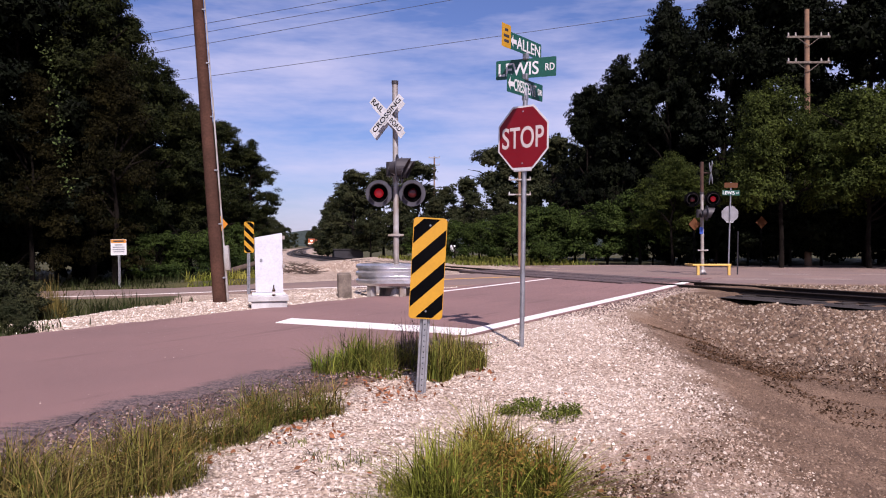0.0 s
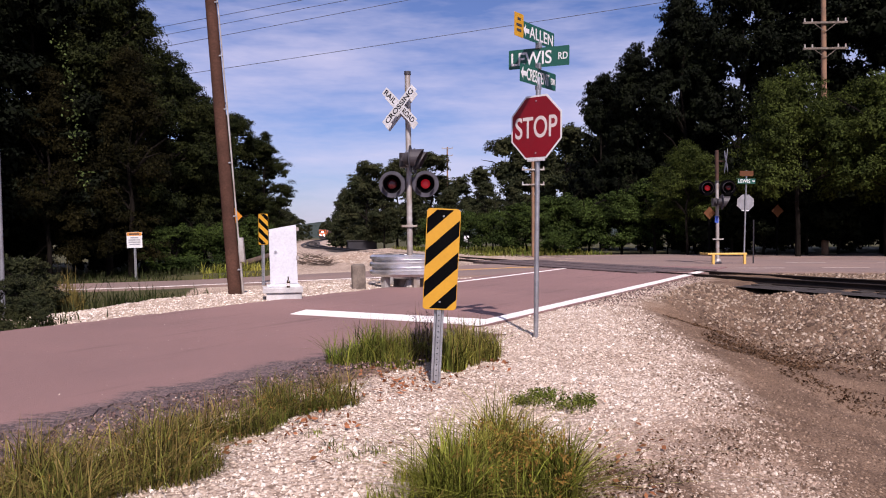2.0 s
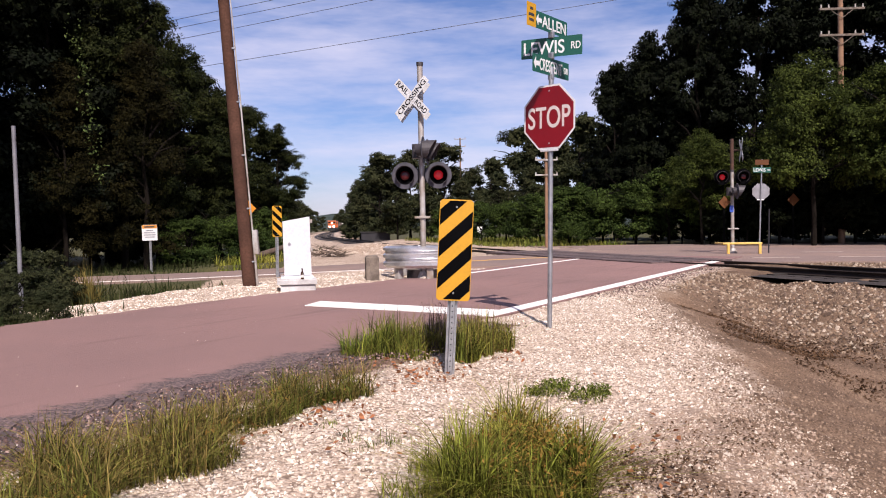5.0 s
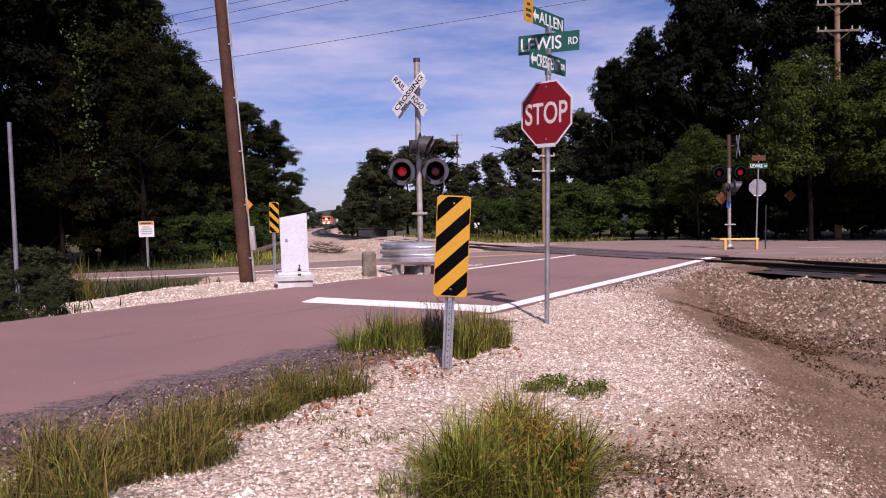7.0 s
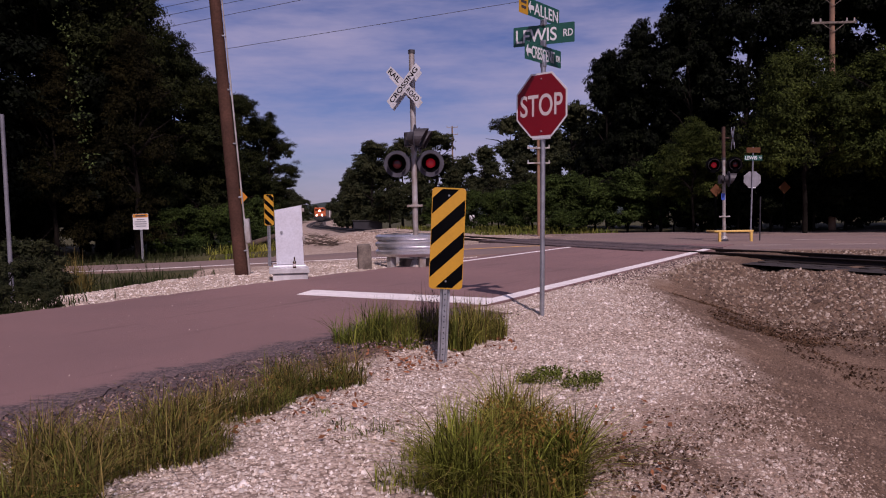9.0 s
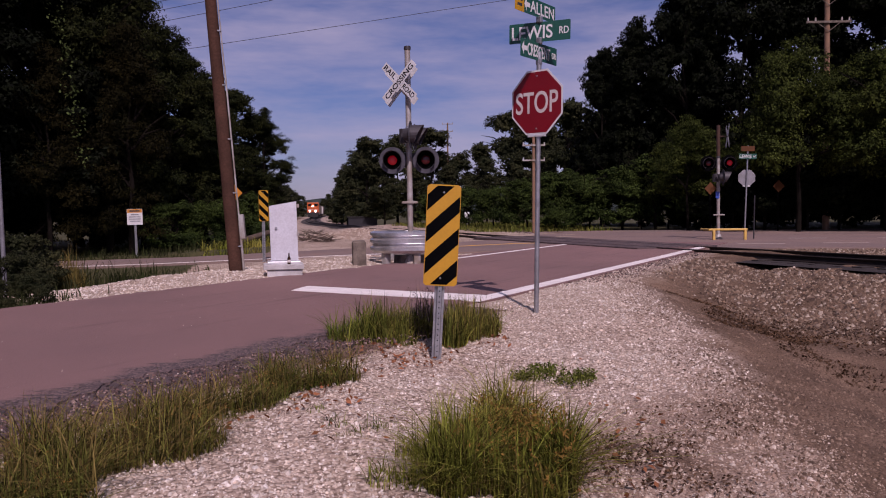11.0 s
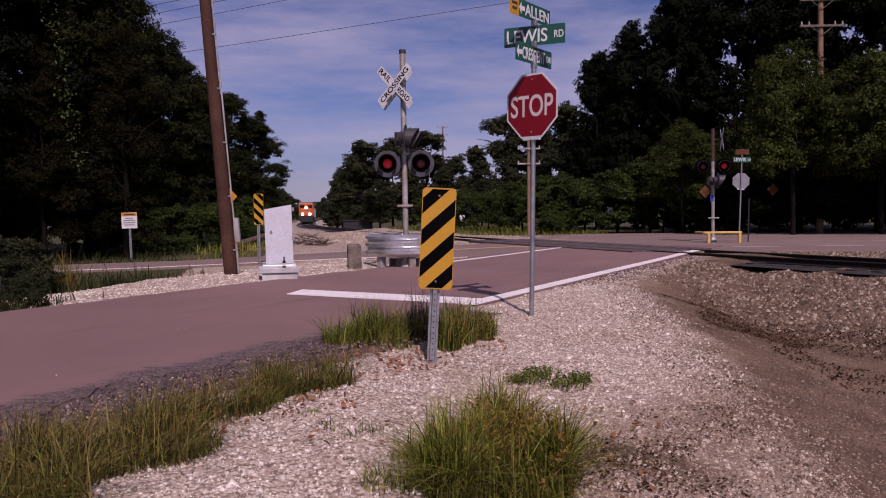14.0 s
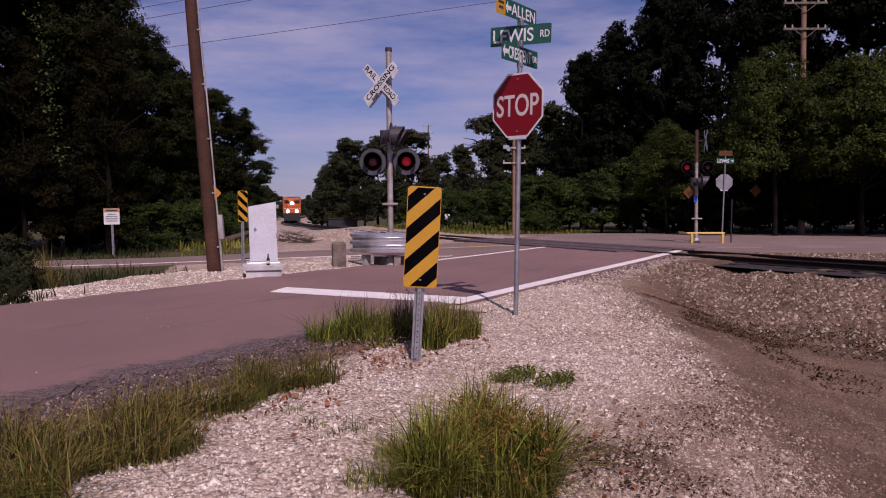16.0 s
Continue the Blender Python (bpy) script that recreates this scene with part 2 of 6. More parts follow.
M_DISC = material("grey_background_disc", (0.034, 0.033, 0.043), 0.75, second=(0.06, 0.058, 0.074), scale=5, fine=50, vary=0.3)
M_RED_LENS = material("dark_red_lens", (0.06, 0.003, 0.004), 0.3, scale=20, fine=100, vary=0.2)
M_RED_LIT = material("lit_red_lens", (0.12, 0.003, 0.006), 0.4, emit=(1.0, 0.012, 0.02), emit_strength=0.16)
M_HEADLIGHT = material("lit_headlight", (0.9, 0.9, 0.8), 0.3, emit=(1.0, 0.96, 0.88), emit_strength=9.0)
M_POLE_WOOD = material("creosoted_pole_wood", (0.085, 0.042, 0.029), 0.95, spec=0.1, second=(0.05, 0.026, 0.019), scale=2, fine=30, vary=0.35, bump=0.01, bump_scale=14)
M_POLE_PALE = material("bleached_pole_wood", (0.25, 0.14, 0.08), 0.85, second=(0.17, 0.1, 0.062), scale=2, fine=30, vary=0.3)
M_WOOD_GREY = material("weathered_grey_timber", (0.19, 0.155, 0.125), 0.9, second=(0.075, 0.058, 0.046), scale=5, fine=50, vary=0.45, bump=0.012, bump_scale=20)
M_TIE = material("black_tie_timber", (0.02, 0.015, 0.013), 0.9, second=(0.035, 0.028, 0.023), scale=3, fine=40, vary=0.4)
# Oily ballast tone, darkened further to paint in the track bed's shaded side.
M_OILY_SHADE = material("oily_ballast_with_shade", (0.02, 0.015, 0.013), 0.9, second=(0.04, 0.03, 0.025), scale=4, fine=40, vary=0.5, bump=0.02, bump_scale=25)
# Orange dimmed to hold shade in the colour; full orange would look sunlit.
M_DIM_ORANGE = material("orange_board_shade_tone", (0.11, 0.034, 0.004), 0.8, scale=3, fine=30)
M_RAIL = material("rusty_rail_steel", (0.02, 0.012, 0.009), 0.8, 0.2, scale=6, fine=60, vary=0.4)
M_POST_GREY = material("dull_grey_steel", (0.12, 0.12, 0.135), 0.6, 0.2, second=(0.22, 0.22, 0.24), scale=2, fine=40, vary=0.3)
M_BOX = material("white_painted_cabinet", (0.55, 0.57, 0.615), 0.55, second=(0.50, 0.51, 0.54), scale=3, fine=30, vary=0.14)
M_CONCRETE = material("pale_concrete", (0.56, 0.55, 0.55), 0.9, second=(0.36, 0.35, 0.34), scale=4, fine=50, vary=0.25, bump=0.005)
M_YELLOW_PAINT = material("yellow_barrier_paint", (0.66, 0.42, 0.1), 0.5, scale=4, fine=40, vary=0.2)
M_CABLE = material("black_cable", (0.03, 0.03, 0.033), 0.6)
# Bark taken near black: shade under the crowns is put into its colour.
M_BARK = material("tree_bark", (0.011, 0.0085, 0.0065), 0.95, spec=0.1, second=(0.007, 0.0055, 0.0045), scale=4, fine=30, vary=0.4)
# Near black: on the trackside block this colour stands for shade.
M_NEAR_BLACK = material("near_black_surface", (0.016, 0.015, 0.02), 0.7, scale=2, fine=30, vary=0.3)
M_LOCO = material("orange_locomotive_paint", (0.50, 0.095, 0.012), 0.45, scale=1, fine=10, vary=0.15)
M_LOCO_DARK = material("dark_green_locomotive_paint", (0.02, 0.025, 0.02), 0.5, scale=1, fine=10, vary=0.3)
M_UNDER = material("grimy_black_steel", (0.02, 0.018, 0.017), 0.8, scale=3, fine=20, vary=0.4)
M_GONDOLA = material("brown_grey_hopper_steel", (0.11, 0.085, 0.075), 0.7, scale=1, fine=8, vary=0.4)
M_CAR_WHITE = material("pale_hopper_paint", (0.6, 0.58, 0.54), 0.6, scale=1, fine=8, vary=0.25)
M_GLASS_DARK = material("dark_window_glass", (0.01, 0.012, 0.014), 0.08)
M_GLASS_BROWN = material("brown_bottle_glass", (0.035, 0.016, 0.008), 0.12)
M_RUST = material("rusty_brown_steel", (0.075, 0.035, 0.022), 0.85, 0.1, second=(0.04, 0.022, 0.016), scale=5, fine=50, vary=0.4)
M_BLUE = material("blue_enamel_plate", (0.03, 0.08, 0.4), 0.4)
# Haze of the distance is painted into the hill's blue-green colour.
M_HILL = material("haze_tinted_hill", (0.05, 0.065, 0.06), 1.0, spec=0.0, second=(0.04, 0.052, 0.046), scale=0.05, fine=0.4, vary=0.4)
M_CRUMB = stone_material("crushed_asphalt", ((0.075, 0.045, 0.041), (0.22, 0.135, 0.115), (0.12, 0.074, 0.066), (0.035, 0.027, 0.027), (0.30, 0.21, 0.18)))
M_TWIG = material("dead_branch", (0.10, 0.068, 0.05), 0.9, second=(0.05, 0.035, 0.026), scale=4, fine=30, vary=0.35)
M_DEAD_LEAF = leaf_material("dead_brown_leaf", (0.28, 0.11, 0.05), (0.2, 0.09, 0.05), 0.5, 0.1)
M_LITTER = leaf_material("dark_leaf_litter", (0.10, 0.058, 0.032), (0.06, 0.036, 0.021), 0.6, 0.05)
# Oak leaves darker than real ones, with some of the wood's shade in them.
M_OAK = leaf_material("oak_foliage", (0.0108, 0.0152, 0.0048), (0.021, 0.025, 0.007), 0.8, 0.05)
# Near-black leaves: deep shade inside the wood is put into this colour.
M_SHADE_LEAF = leaf_material("shade_black_foliage", (0.004, 0.0058, 0.003), (0.0068, 0.0092, 0.0036), 0.7, 0.03)
# Paler, greyer olive with distance haze in the colour; scrub bushes share it.
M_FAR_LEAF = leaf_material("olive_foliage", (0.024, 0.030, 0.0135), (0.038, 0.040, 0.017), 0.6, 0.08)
M_LIGHT_LEAF = leaf_material("yellow_green_foliage", (0.042, 0.056, 0.011), (0.02, 0.029, 0.0065), 0.8, 0.05)
M_BUSH = leaf_material("bush_foliage", (0.036, 0.056, 0.012), (0.017, 0.030, 0.008), 0.75, 0.08)
# Olive-brown of the cedar, darkened further to hold the wood's shade.
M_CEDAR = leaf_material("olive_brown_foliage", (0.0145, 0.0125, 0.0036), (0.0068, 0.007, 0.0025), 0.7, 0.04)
M_VINE = leaf_material("pale_vine_leaves", (0.065, 0.09, 0.028), (0.04, 0.06, 0.018), 0.6, 0.15)
M_GRASS = leaf_material("grass_blades", (0.088, 0.118, 0.021), (0.155, 0.145, 0.034), 0.85, 0.22)
M_GRASS_FRESH = leaf_material("fresh_grass_blades", (0.155, 0.18, 0.028), (0.26, 0.225, 0.05), 0.85, 0.25)
M_GRASS_DRY = leaf_material("drying_grass_blades", (0.135, 0.11, 0.03), (0.18, 0.13, 0.045), 0.85, 0.2)
M_SEED = leaf_material("dry_seed_heads", (0.26, 0.155, 0.038), (0.19, 0.115, 0.03), 0.5)
M_WEED = leaf_material("weed_leaves", (0.026, 0.036, 0.012), (0.045, 0.05, 0.019), 0.6)


def ground_material():
    """Pale gravel, brown dirt and rough grass, by the masks kept on the ground's points."""
    m = bpy.data.materials.new("gravel_dirt_and_grass")
    m.use_nodes = True
    n, l = m.node_tree.nodes, m.node_tree.links
    p = n["Principled BSDF"]
    p.inputs["Roughness"].default_value, p.inputs["Specular IOR Level"].default_value = 0.95, 0.2
    co = n.new("ShaderNodeTexCoord")

    def blotch(scale, detail, one, two, low=0.35, high=0.65):
        t, r = n.new("ShaderNodeTexNoise"), n.new("ShaderNodeValToRGB")
        t.inputs["Scale"].default_value, t.inputs["Detail"].default_value = scale, detail
        r.color_ramp.elements[0].position, r.color_ramp.elements[1].position = low, high
        r.color_ramp.elements[0].color, r.color_ramp.elements[1].color = (*one, 1), (*two, 1)
        l.new(co.outputs["Object"], t.inputs["Vector"])
        l.new(t.outputs["Fac"], r.inputs["Fac"])
        return r.outputs["Color"]

    def cells(scale, dark, light):
        v, r = n.new("ShaderNodeTexVoronoi"), n.new("ShaderNodeValToRGB")
        v.inputs["Scale"].default_value = scale
        r.color_ramp.elements[0].color, r.color_ramp.elements[1].color = (*dark, 1), (*light, 1)
        bw = n.new("ShaderNodeSeparateColor")
        l.new(co.outputs["Object"], v.inputs["Vector"])
        l.new(v.outputs["Color"], bw.inputs["Color"])
        l.new(bw.outputs["Red"], r.inputs["Fac"])
        return r.outputs["Color"], v.outputs["Distance"]

    def mixed(one, two, fac):
        x = n.new("ShaderNodeMixRGB")
        for socket, value in ((x.inputs["Color1"], one), (x.inputs["Color2"], two), (x.inputs["Fac"], fac)):
            if isinstance(value, float):
                socket.default_value = value
            else:
                l.new(value, socket)
        return x.outputs["Color"]

    def gaps(colour, dist, low, high, dark):
        r, x = n.new("ShaderNodeMapRange"), n.new("ShaderNodeMixRGB")
        r.inputs["From Min"].default_value, r.inputs["From Max"].default_value = low, high
        x.blend_type, x.inputs["Color2"].default_value = "MULTIPLY", (dark, dark * 0.92, dark * 0.88, 1)
        l.new(dist, r.inputs["Value"])
        l.new(r.outputs["Result"], x.inputs["Fac"])
        l.new(colour, x.inputs["Color1"])
        return x.outputs["Color"]

    stones, dist = cells(36, (0.30, 0.215, 0.155), (0.65, 0.54, 0.435))
    gravel = gaps(mixed(stones, blotch(0.8, 5, (0.43, 0.325, 0.245), (0.62, 0.515, 0.42)), 0.4), dist, 0.35, 0.75, 0.4)
    grit, grain = cells(60, (0.24, 0.165, 0.118), (0.50, 0.395, 0.31))
    tan = gaps(mixed(grit, blotch(1.1, 7, (0.25, 0.17, 0.12), (0.47, 0.365, 0.285)), 0.5), grain, 0.4, 0.8, 0.45)
    small, tiny = cells(75, (0.072, 0.045, 0.029), (0.235, 0.158, 0.106))
    dirt = gaps(mixed(small, blotch(0.9, 7, (0.075, 0.046, 0.029), (0.25, 0.167, 0.11)), 0.6), tiny, 0.45, 0.85, 0.45)
    grass = mixed(blotch(1.5, 6, (0.035, 0.042, 0.016), (0.09, 0.082, 0.032)), blotch(25, 4, (0.02, 0.026, 0.01), (0.10, 0.085, 0.042)), 0.5)
    edge = n.new("ShaderNodeTexNoise")
    edge.inputs["Scale"].default_value, edge.inputs["Detail"].default_value = 2.2, 8

    def mask(name):
        at, add, sub, r = n.new("ShaderNodeAttribute"), n.new("ShaderNodeMath"), n.new("ShaderNodeMath"), n.new("ShaderNodeMapRange")
        at.attribute_name = name
        sub.operation, sub.inputs[1].default_value = "SUBTRACT", 0.5
        l.new(co.outputs["Object"], edge.inputs["Vector"])
        l.new(edge.outputs["Fac"], sub.inputs[0])
        l.new(at.outputs["Fac"], add.inputs[0])
        l.new(sub.outputs["Value"], add.inputs[1])
        r.inputs["From Min"].default_value, r.inputs["From Max"].default_value = 0.3, 0.7
        l.new(add.outputs["Value"], r.inputs["Value"])
        return r.outputs["Result"]

    colour = mixed(mixed(mixed(grass, dirt, mask("dirt")), tan, mask("tan")), gravel, mask("gravel"))
    l.new(colour, p.inputs["Base Color"])
    bp, nz = n.new("ShaderNodeBump"), n.new("ShaderNodeTexNoise")
    nz.inputs["Scale"].default_value, nz.inputs["Detail"].default_value = 30, 6
    bp.inputs["Distance"].default_value = 0.008
    l.new(co.outputs["Object"], nz.inputs["Vector"])
    both = n.new("ShaderNodeMath")
    both.operation = "SUBTRACT"
    l.new(nz.outputs["Fac"], both.inputs[0])
    l.new(dist, both.inputs[1])
    l.new(both.outputs["Value"], bp.inputs["Height"])
    l.new(bp.outputs["Normal"], p.inputs["Normal"])
    return m


M_GROUND = ground_material()


# ---- mesh helpers ----
def box(bm, sx, sy, sz, m=Matrix(), bevel=0.0):
    """A box of that size about m's origin."""
    r = bmesh.ops.create_cube(bm, size=1.0, matrix=m @ Matrix.Diagonal((sx, sy, sz, 1)))
    if bevel:
        edges = list({e for v in r["verts"] for e in v.link_edges})
        bmesh.ops.bevel(bm, geom=edges, offset=bevel, segments=2, affect="EDGES", profile=0.5)
    return bm


def rod(bm, a, b, r1, r2=None, seg=12):
    """A round bar from a to b."""
    a, b = Vector(a), Vector(b)
    d = b - a
    m = Matrix.Translation((a + b) / 2) @ d.to_track_quat("Z", "Y").to_matrix().to_4x4()
    bmesh.ops.create_cone(bm, cap_ends=True, segments=seg, radius1=r1, radius2=r1 if r2 is None else r2, depth=d.length, matrix=m)
    return bm


def plate(bm, outline, thick, m=Matrix()):
    """A flat plate in the local xz plane, its front at y = -thick/2."""
    front = [bm.verts.new(m @ Vector((x, -thick / 2, z))) for x, z in outline]
    rear = [bm.verts.new(m @ Vector((x, thick / 2, z))) for x, z in outline]
    bm.faces.new(front)
    bm.faces.new(rear[::-1])
    for i in range(len(outline)):
        j = (i + 1) % len(outline)
        bm.faces.new((front[j], front[i], rear[i], rear[j]))
    return bm


def round_rect(w, h, r, n=5):
    pts = []
    for cx, cz, a0 in ((w / 2 - r, h / 2 - r, 0), (-w / 2 + r, h / 2 - r, 90), (-w / 2 + r, -h / 2 + r, 180), (w / 2 - r, -h / 2 + r, 270)):
        pts += [(cx + r * math.cos(radians(a0 + 90 * i / n)), cz + r * math.sin(radians(a0 + 90 * i / n))) for i in range(n + 1)]
    return pts[::-1]


def mesh_of(name, bm, mat, smooth=False):
    bmesh.ops.recalc_face_normals(bm, faces=bm.faces[:])
    me = bpy.data.meshes.new(name)
    bm.to_mesh(me)
    bm.free()
    me.materials.append(mat)
    if smooth:
        me.shade_smooth()
        me.set_sharp_from_angle(angle=radians(40))
    return me


def part(name, bm, mat, parent, label="", m=None, smooth=False):
    """Links a bmesh as one mesh object under a thing or a part."""
    ob = new(name, mesh_of(name, bm, mat, smooth) if isinstance(bm, bmesh.types.BMesh) else bm)
    ob.parent = parent
    if m is not None:
        ob.matrix_basis = m
    return tagged(ob, label)


def thing(name, m, label, category, group="", kind=""):
    ob = new(name)
    ob.empty_display_size = 0.3
    ob.matrix_basis = m
    return tagged(ob, label, category, group, kind)


def raw_mesh(name, verts, faces, mat):
    """A mesh from numpy arrays; faces all have the same number of corners."""
    verts, faces = np.asarray(verts, np.float32), np.asarray(faces, np.int32)
    me = bpy.data.meshes.new(name)
    me.vertices.add(len(verts))
    me.vertices.foreach_set("co", verts.ravel())
    k = faces.shape[1]
    me.loops.add(faces.size)
    me.loops.foreach_set("vertex_index", faces.ravel())
    me.polygons.add(len(faces))
    me.polygons.foreach_set("loop_start", np.arange(0, faces.size, k, dtype=np.int32))
    me.update(calc_edges=True)
    me.validate()
    me.materials.append(mat)
    return me


def lettering(name, body, width, height, mat, parent, m, label=""):
    """Raised letters of that size about m's origin, read from local -y."""
    cu = bpy.data.curves.new(name, "FONT")
    cu.body, cu.align_x, cu.align_y, cu.extrude, cu.offset = body, "CENTER", "CENTER", 0.0015, 0.012
    tmp = new(name + "_curve", cu)
    me = bpy.data.meshes.new_from_object(tmp.evaluated_get(bpy.context.evaluated_depsgraph_get()))
    bpy.data.objects.remove(tmp)
    bpy.data.curves.remove(cu)
    co = np.empty(len(me.vertices) * 3, np.float32)
    me.vertices.foreach_get("co", co)
    co = co.reshape(-1, 3)
    lo, hi = co.min(0), co.max(0)
    mid = (lo + hi) / 2
    out = np.stack([(co[:, 0] - mid[0]) * width / (hi[0] - lo[0]), -co[:, 2], (co[:, 1] - mid[1]) * height / (hi[1] - lo[1])], 1)
    me.vertices.foreach_set("co", out.astype(np.float32).ravel())
    me.update()
    me.materials.clear()
    me.materials.append(mat)
    return part(name, me, mat, parent, label, m)


# ---- plan ----
# Side road: u runs along it away from the camera, n across it to the right.
U, N = np.array((0.475, 0.880)), np.array((0.880, -0.475))
NEAR_EDGE, FAR_EDGE = -4.62, -9.75
ROAD_Z = 0.15
# Main road: its middle line, height and half width along x.
MAIN_X = np.array((-60, -20, -9, -3, 2, 7, 20, 60.0))
MAIN_Y = np.array((21, 22.6, 23.7, 25.2, 27.6, 29.3, 30.0, 31.0))
MAIN_Z = np.array((-0.6, -0.35, -0.12, 0.06, 0.15, 0.16, 0.1, 0.0))
MAIN_HALF = np.array((2.0, 1.9, 1.9, 2.6, 4.4, 6.0, 6.2, 6.0))
# Track: its middle line along y, and the height of the rail heads.
TRACK_Y = np.array((-60, 0, 17.2, 31, 39.7, 71, 133, 185, 267, 371, 460, 560.0))
TRACK_X = np.array((55, 18.8, 9.9, 3.3, 0.2, -9.3, -25, -35, -49, -63.6, -74, -83.0))
RAIL_Z = 0.20


def spline(xs, ys):
    """A natural cubic spline through the points, as a function."""
    k = len(xs)
    h = np.diff(xs)
    a, b = np.eye(k), np.zeros(k)
    for i in range(1, k - 1):
        a[i, i - 1:i + 2] = h[i - 1], 2 * (h[i - 1] + h[i]), h[i]
        b[i] = 6 * ((ys[i + 1] - ys[i]) / h[i] - (ys[i] - ys[i - 1]) / h[i - 1])
    s = np.linalg.solve(a, b)

    def f(x):
        x = np.asarray(x, float)
        i = np.clip(np.searchsorted(xs, x) - 1, 0, k - 2)
        d, e = x - xs[i], xs[i + 1] - x
        return (s[i] * e ** 3 + s[i + 1] * d ** 3) / (6 * h[i]) + (ys[i] / h[i] - s[i] * h[i] / 6) * e + (ys[i + 1] / h[i] - s[i + 1] * h[i] / 6) * d
    return f


track_x = spline(TRACK_Y, TRACK_X)
TY = np.linspace(-60, 560, 6201)
TX = track_x(TY)
TS = np.concatenate([[0], np.cumsum(np.hypot(np.diff(TX), np.diff(TY)))])


def rail_z(y):
    """The rail heads fall away gently beyond the crossing."""
    return np.interp(y, (30, 60, 130, 400), (RAIL_Z, RAIL_Z - 0.13, RAIL_Z - 0.5, RAIL_Z - 0.7))


def along_track(s):
    """Place and heading on the track at the arc length s."""
    x, y = np.interp(s, TS, TX), np.interp(s, TS, TY)
    x2, y2 = np.interp(s + 0.5, TS, TX), np.interp(s + 0.5, TS, TY)
    return x, y, math.atan2(y2 - y, x2 - x)


def step(a, b, v):
    t = np.clip((v - a) / (b - a), 0, 1)
    return t * t * (3 - 2 * t)


def height(x, y):
    """The ground's height, and how far it is gravel and dirt."""
    x, y = np.asarray(x, float), np.asarray(y, float)
    u, n = x * U[0] + y * U[1], x * N[0] + y * N[1]
    right, left = n - NEAR_EDGE, FAR_EDGE - n
    mx = np.interp(x, MAIN_X, MAIN_Z)
    d_main = np.abs(y - np.interp(x, MAIN_X, MAIN_Y)) - np.interp(x, MAIN_X, MAIN_HALF)
    slope = (track_x(np.clip(y, -60, 560) + 1) - track_x(np.clip(y, -60, 560) - 1)) / 2
    d_track = np.abs(x - track_x(np.clip(y, -60, 560))) / np.sqrt(1 + slope ** 2)
    crest = np.clip(6.0 - 0.395 * y, 0.45, 6.0)
    # shoulder beside the side road, then the hollow
    shoulder = ROAD_Z - 0.02 - 0.11 * step(0.0, 1.3, right) * step(9.6, 7.4, y) - 0.04 * step(1.2, 5, right)
    hollow = -0.72 * step(-0.4, 2.6, right - crest) * step(21.5, 14, y)
    # island, then the ditch and the low ground behind it
    island = ROAD_Z - 0.02 + 0.02 * step(0.2, 1.2, left) - 0.55 * step(1.4, 4.2, left) * step(-5.0, -8.5, x) - 0.12 * step(2, 5, left)
    low = -0.55 * step(-6, -16, x)
    g = np.where(right > 0, shoulder + hollow, np.where(left > 0, np.maximum(island, low - 0.3), ROAD_Z - 0.06))
    far = low * 1.0 + 0.05 - 0.5 * step(60, 130, y)
    side_end = step(21, 27, u)
    g = g * (1 - side_end) + far * side_end
    g = np.where(y > 30, far, g)
    # main road bed
    bed = 1 - step(0.1, 2.2, d_main)
    g = g * (1 - bed) + (mx - 0.06) * bed
    # ballast bed of the track
    top = rail_z(y) - 0.2
    foot = top - (0.75) * np.clip((d_track - 2.3) / 3.3, 0, 1)
    over = step(0.0, 0.5, foot - g + 0.2) * (1 - step(5.2, 5.8, d_track))
    g = np.where((d_track < 5.8), g * (1 - over) + np.maximum(g, foot) * over, g)
    # under the crossing the ground stays below the road
    g = np.where(d_main < 0.1, mx - 0.06, g)
    on_side = (right < 0) & (left < 0) & (u < 27)
    g = np.where(on_side & (d_main > 0), np.minimum(g, ROAD_Z - 0.05), g)
    rough = 0.045 * np.sin(x * 3.1 + 2.0 * np.sin(y * 1.3)) * np.sin(y * 2.3 + 1.5 * np.sin(x * 1.9)) * step(0.0, 1.5, right - crest) * (y < 20)
    for sc, am in ((0.5, 0.05), (2.1, 0.018), (5.3, 0.008)):
        rough = rough + am * np.sin(sc * x * 2.1 + 1.3 * np.sin(sc * y * 1.7)) * np.cos(sc * y * 1.9 + np.sin(sc * x * 1.1) * 1.7)
    g = g + rough * step(0.0, 1.0, np.minimum(np.where(on_side, 0, np.minimum(np.abs(right), np.abs(left))), np.maximum(d_main, 0)))
    gravel = np.where(right > 0, step(1.5, -0.9, right - np.minimum(crest, 3.3)) * step(25, 21, y), 0.0)
    gravel = np.maximum(gravel, np.where((left > 0) & (y < 24), step(3.6, 2.2, left) * step(6.0, 7.4, u), 0))
    gravel = np.maximum(gravel, step(6.5, 4.5, d_track) * step(33, 37, y) * 0.9)
    gravel = np.maximum(gravel, ((x > -7.4) & (u > 7) & (x < 2) & (left > 0) & (d_main > 0) & (y < 30)) * 0.9)
    gravel = np.maximum(gravel, step(18, 10, np.abs(x + 5 - (y - 36) * -0.2)) * step(27, 28, y) * step(75, 60, y) * (x < track_x(y)) * step(-8.6, -6.6, x + 0.25 * (y - 34)) * 0.95)
    gravel = np.where((right > -0.3) & (right < 0.62) & (u < 8.7), 0.0, gravel)
    dirt = np.where((right > 0) & (y < 25), 1.0, 0.0)
    dirt = np.maximum(dirt, step(8, 6, d_track))
    tan = np.where((right > np.where(u < 8.7, 0.6, 0.0)) & (y < 24), step(0.45, -0.5, right - crest), 0.0)
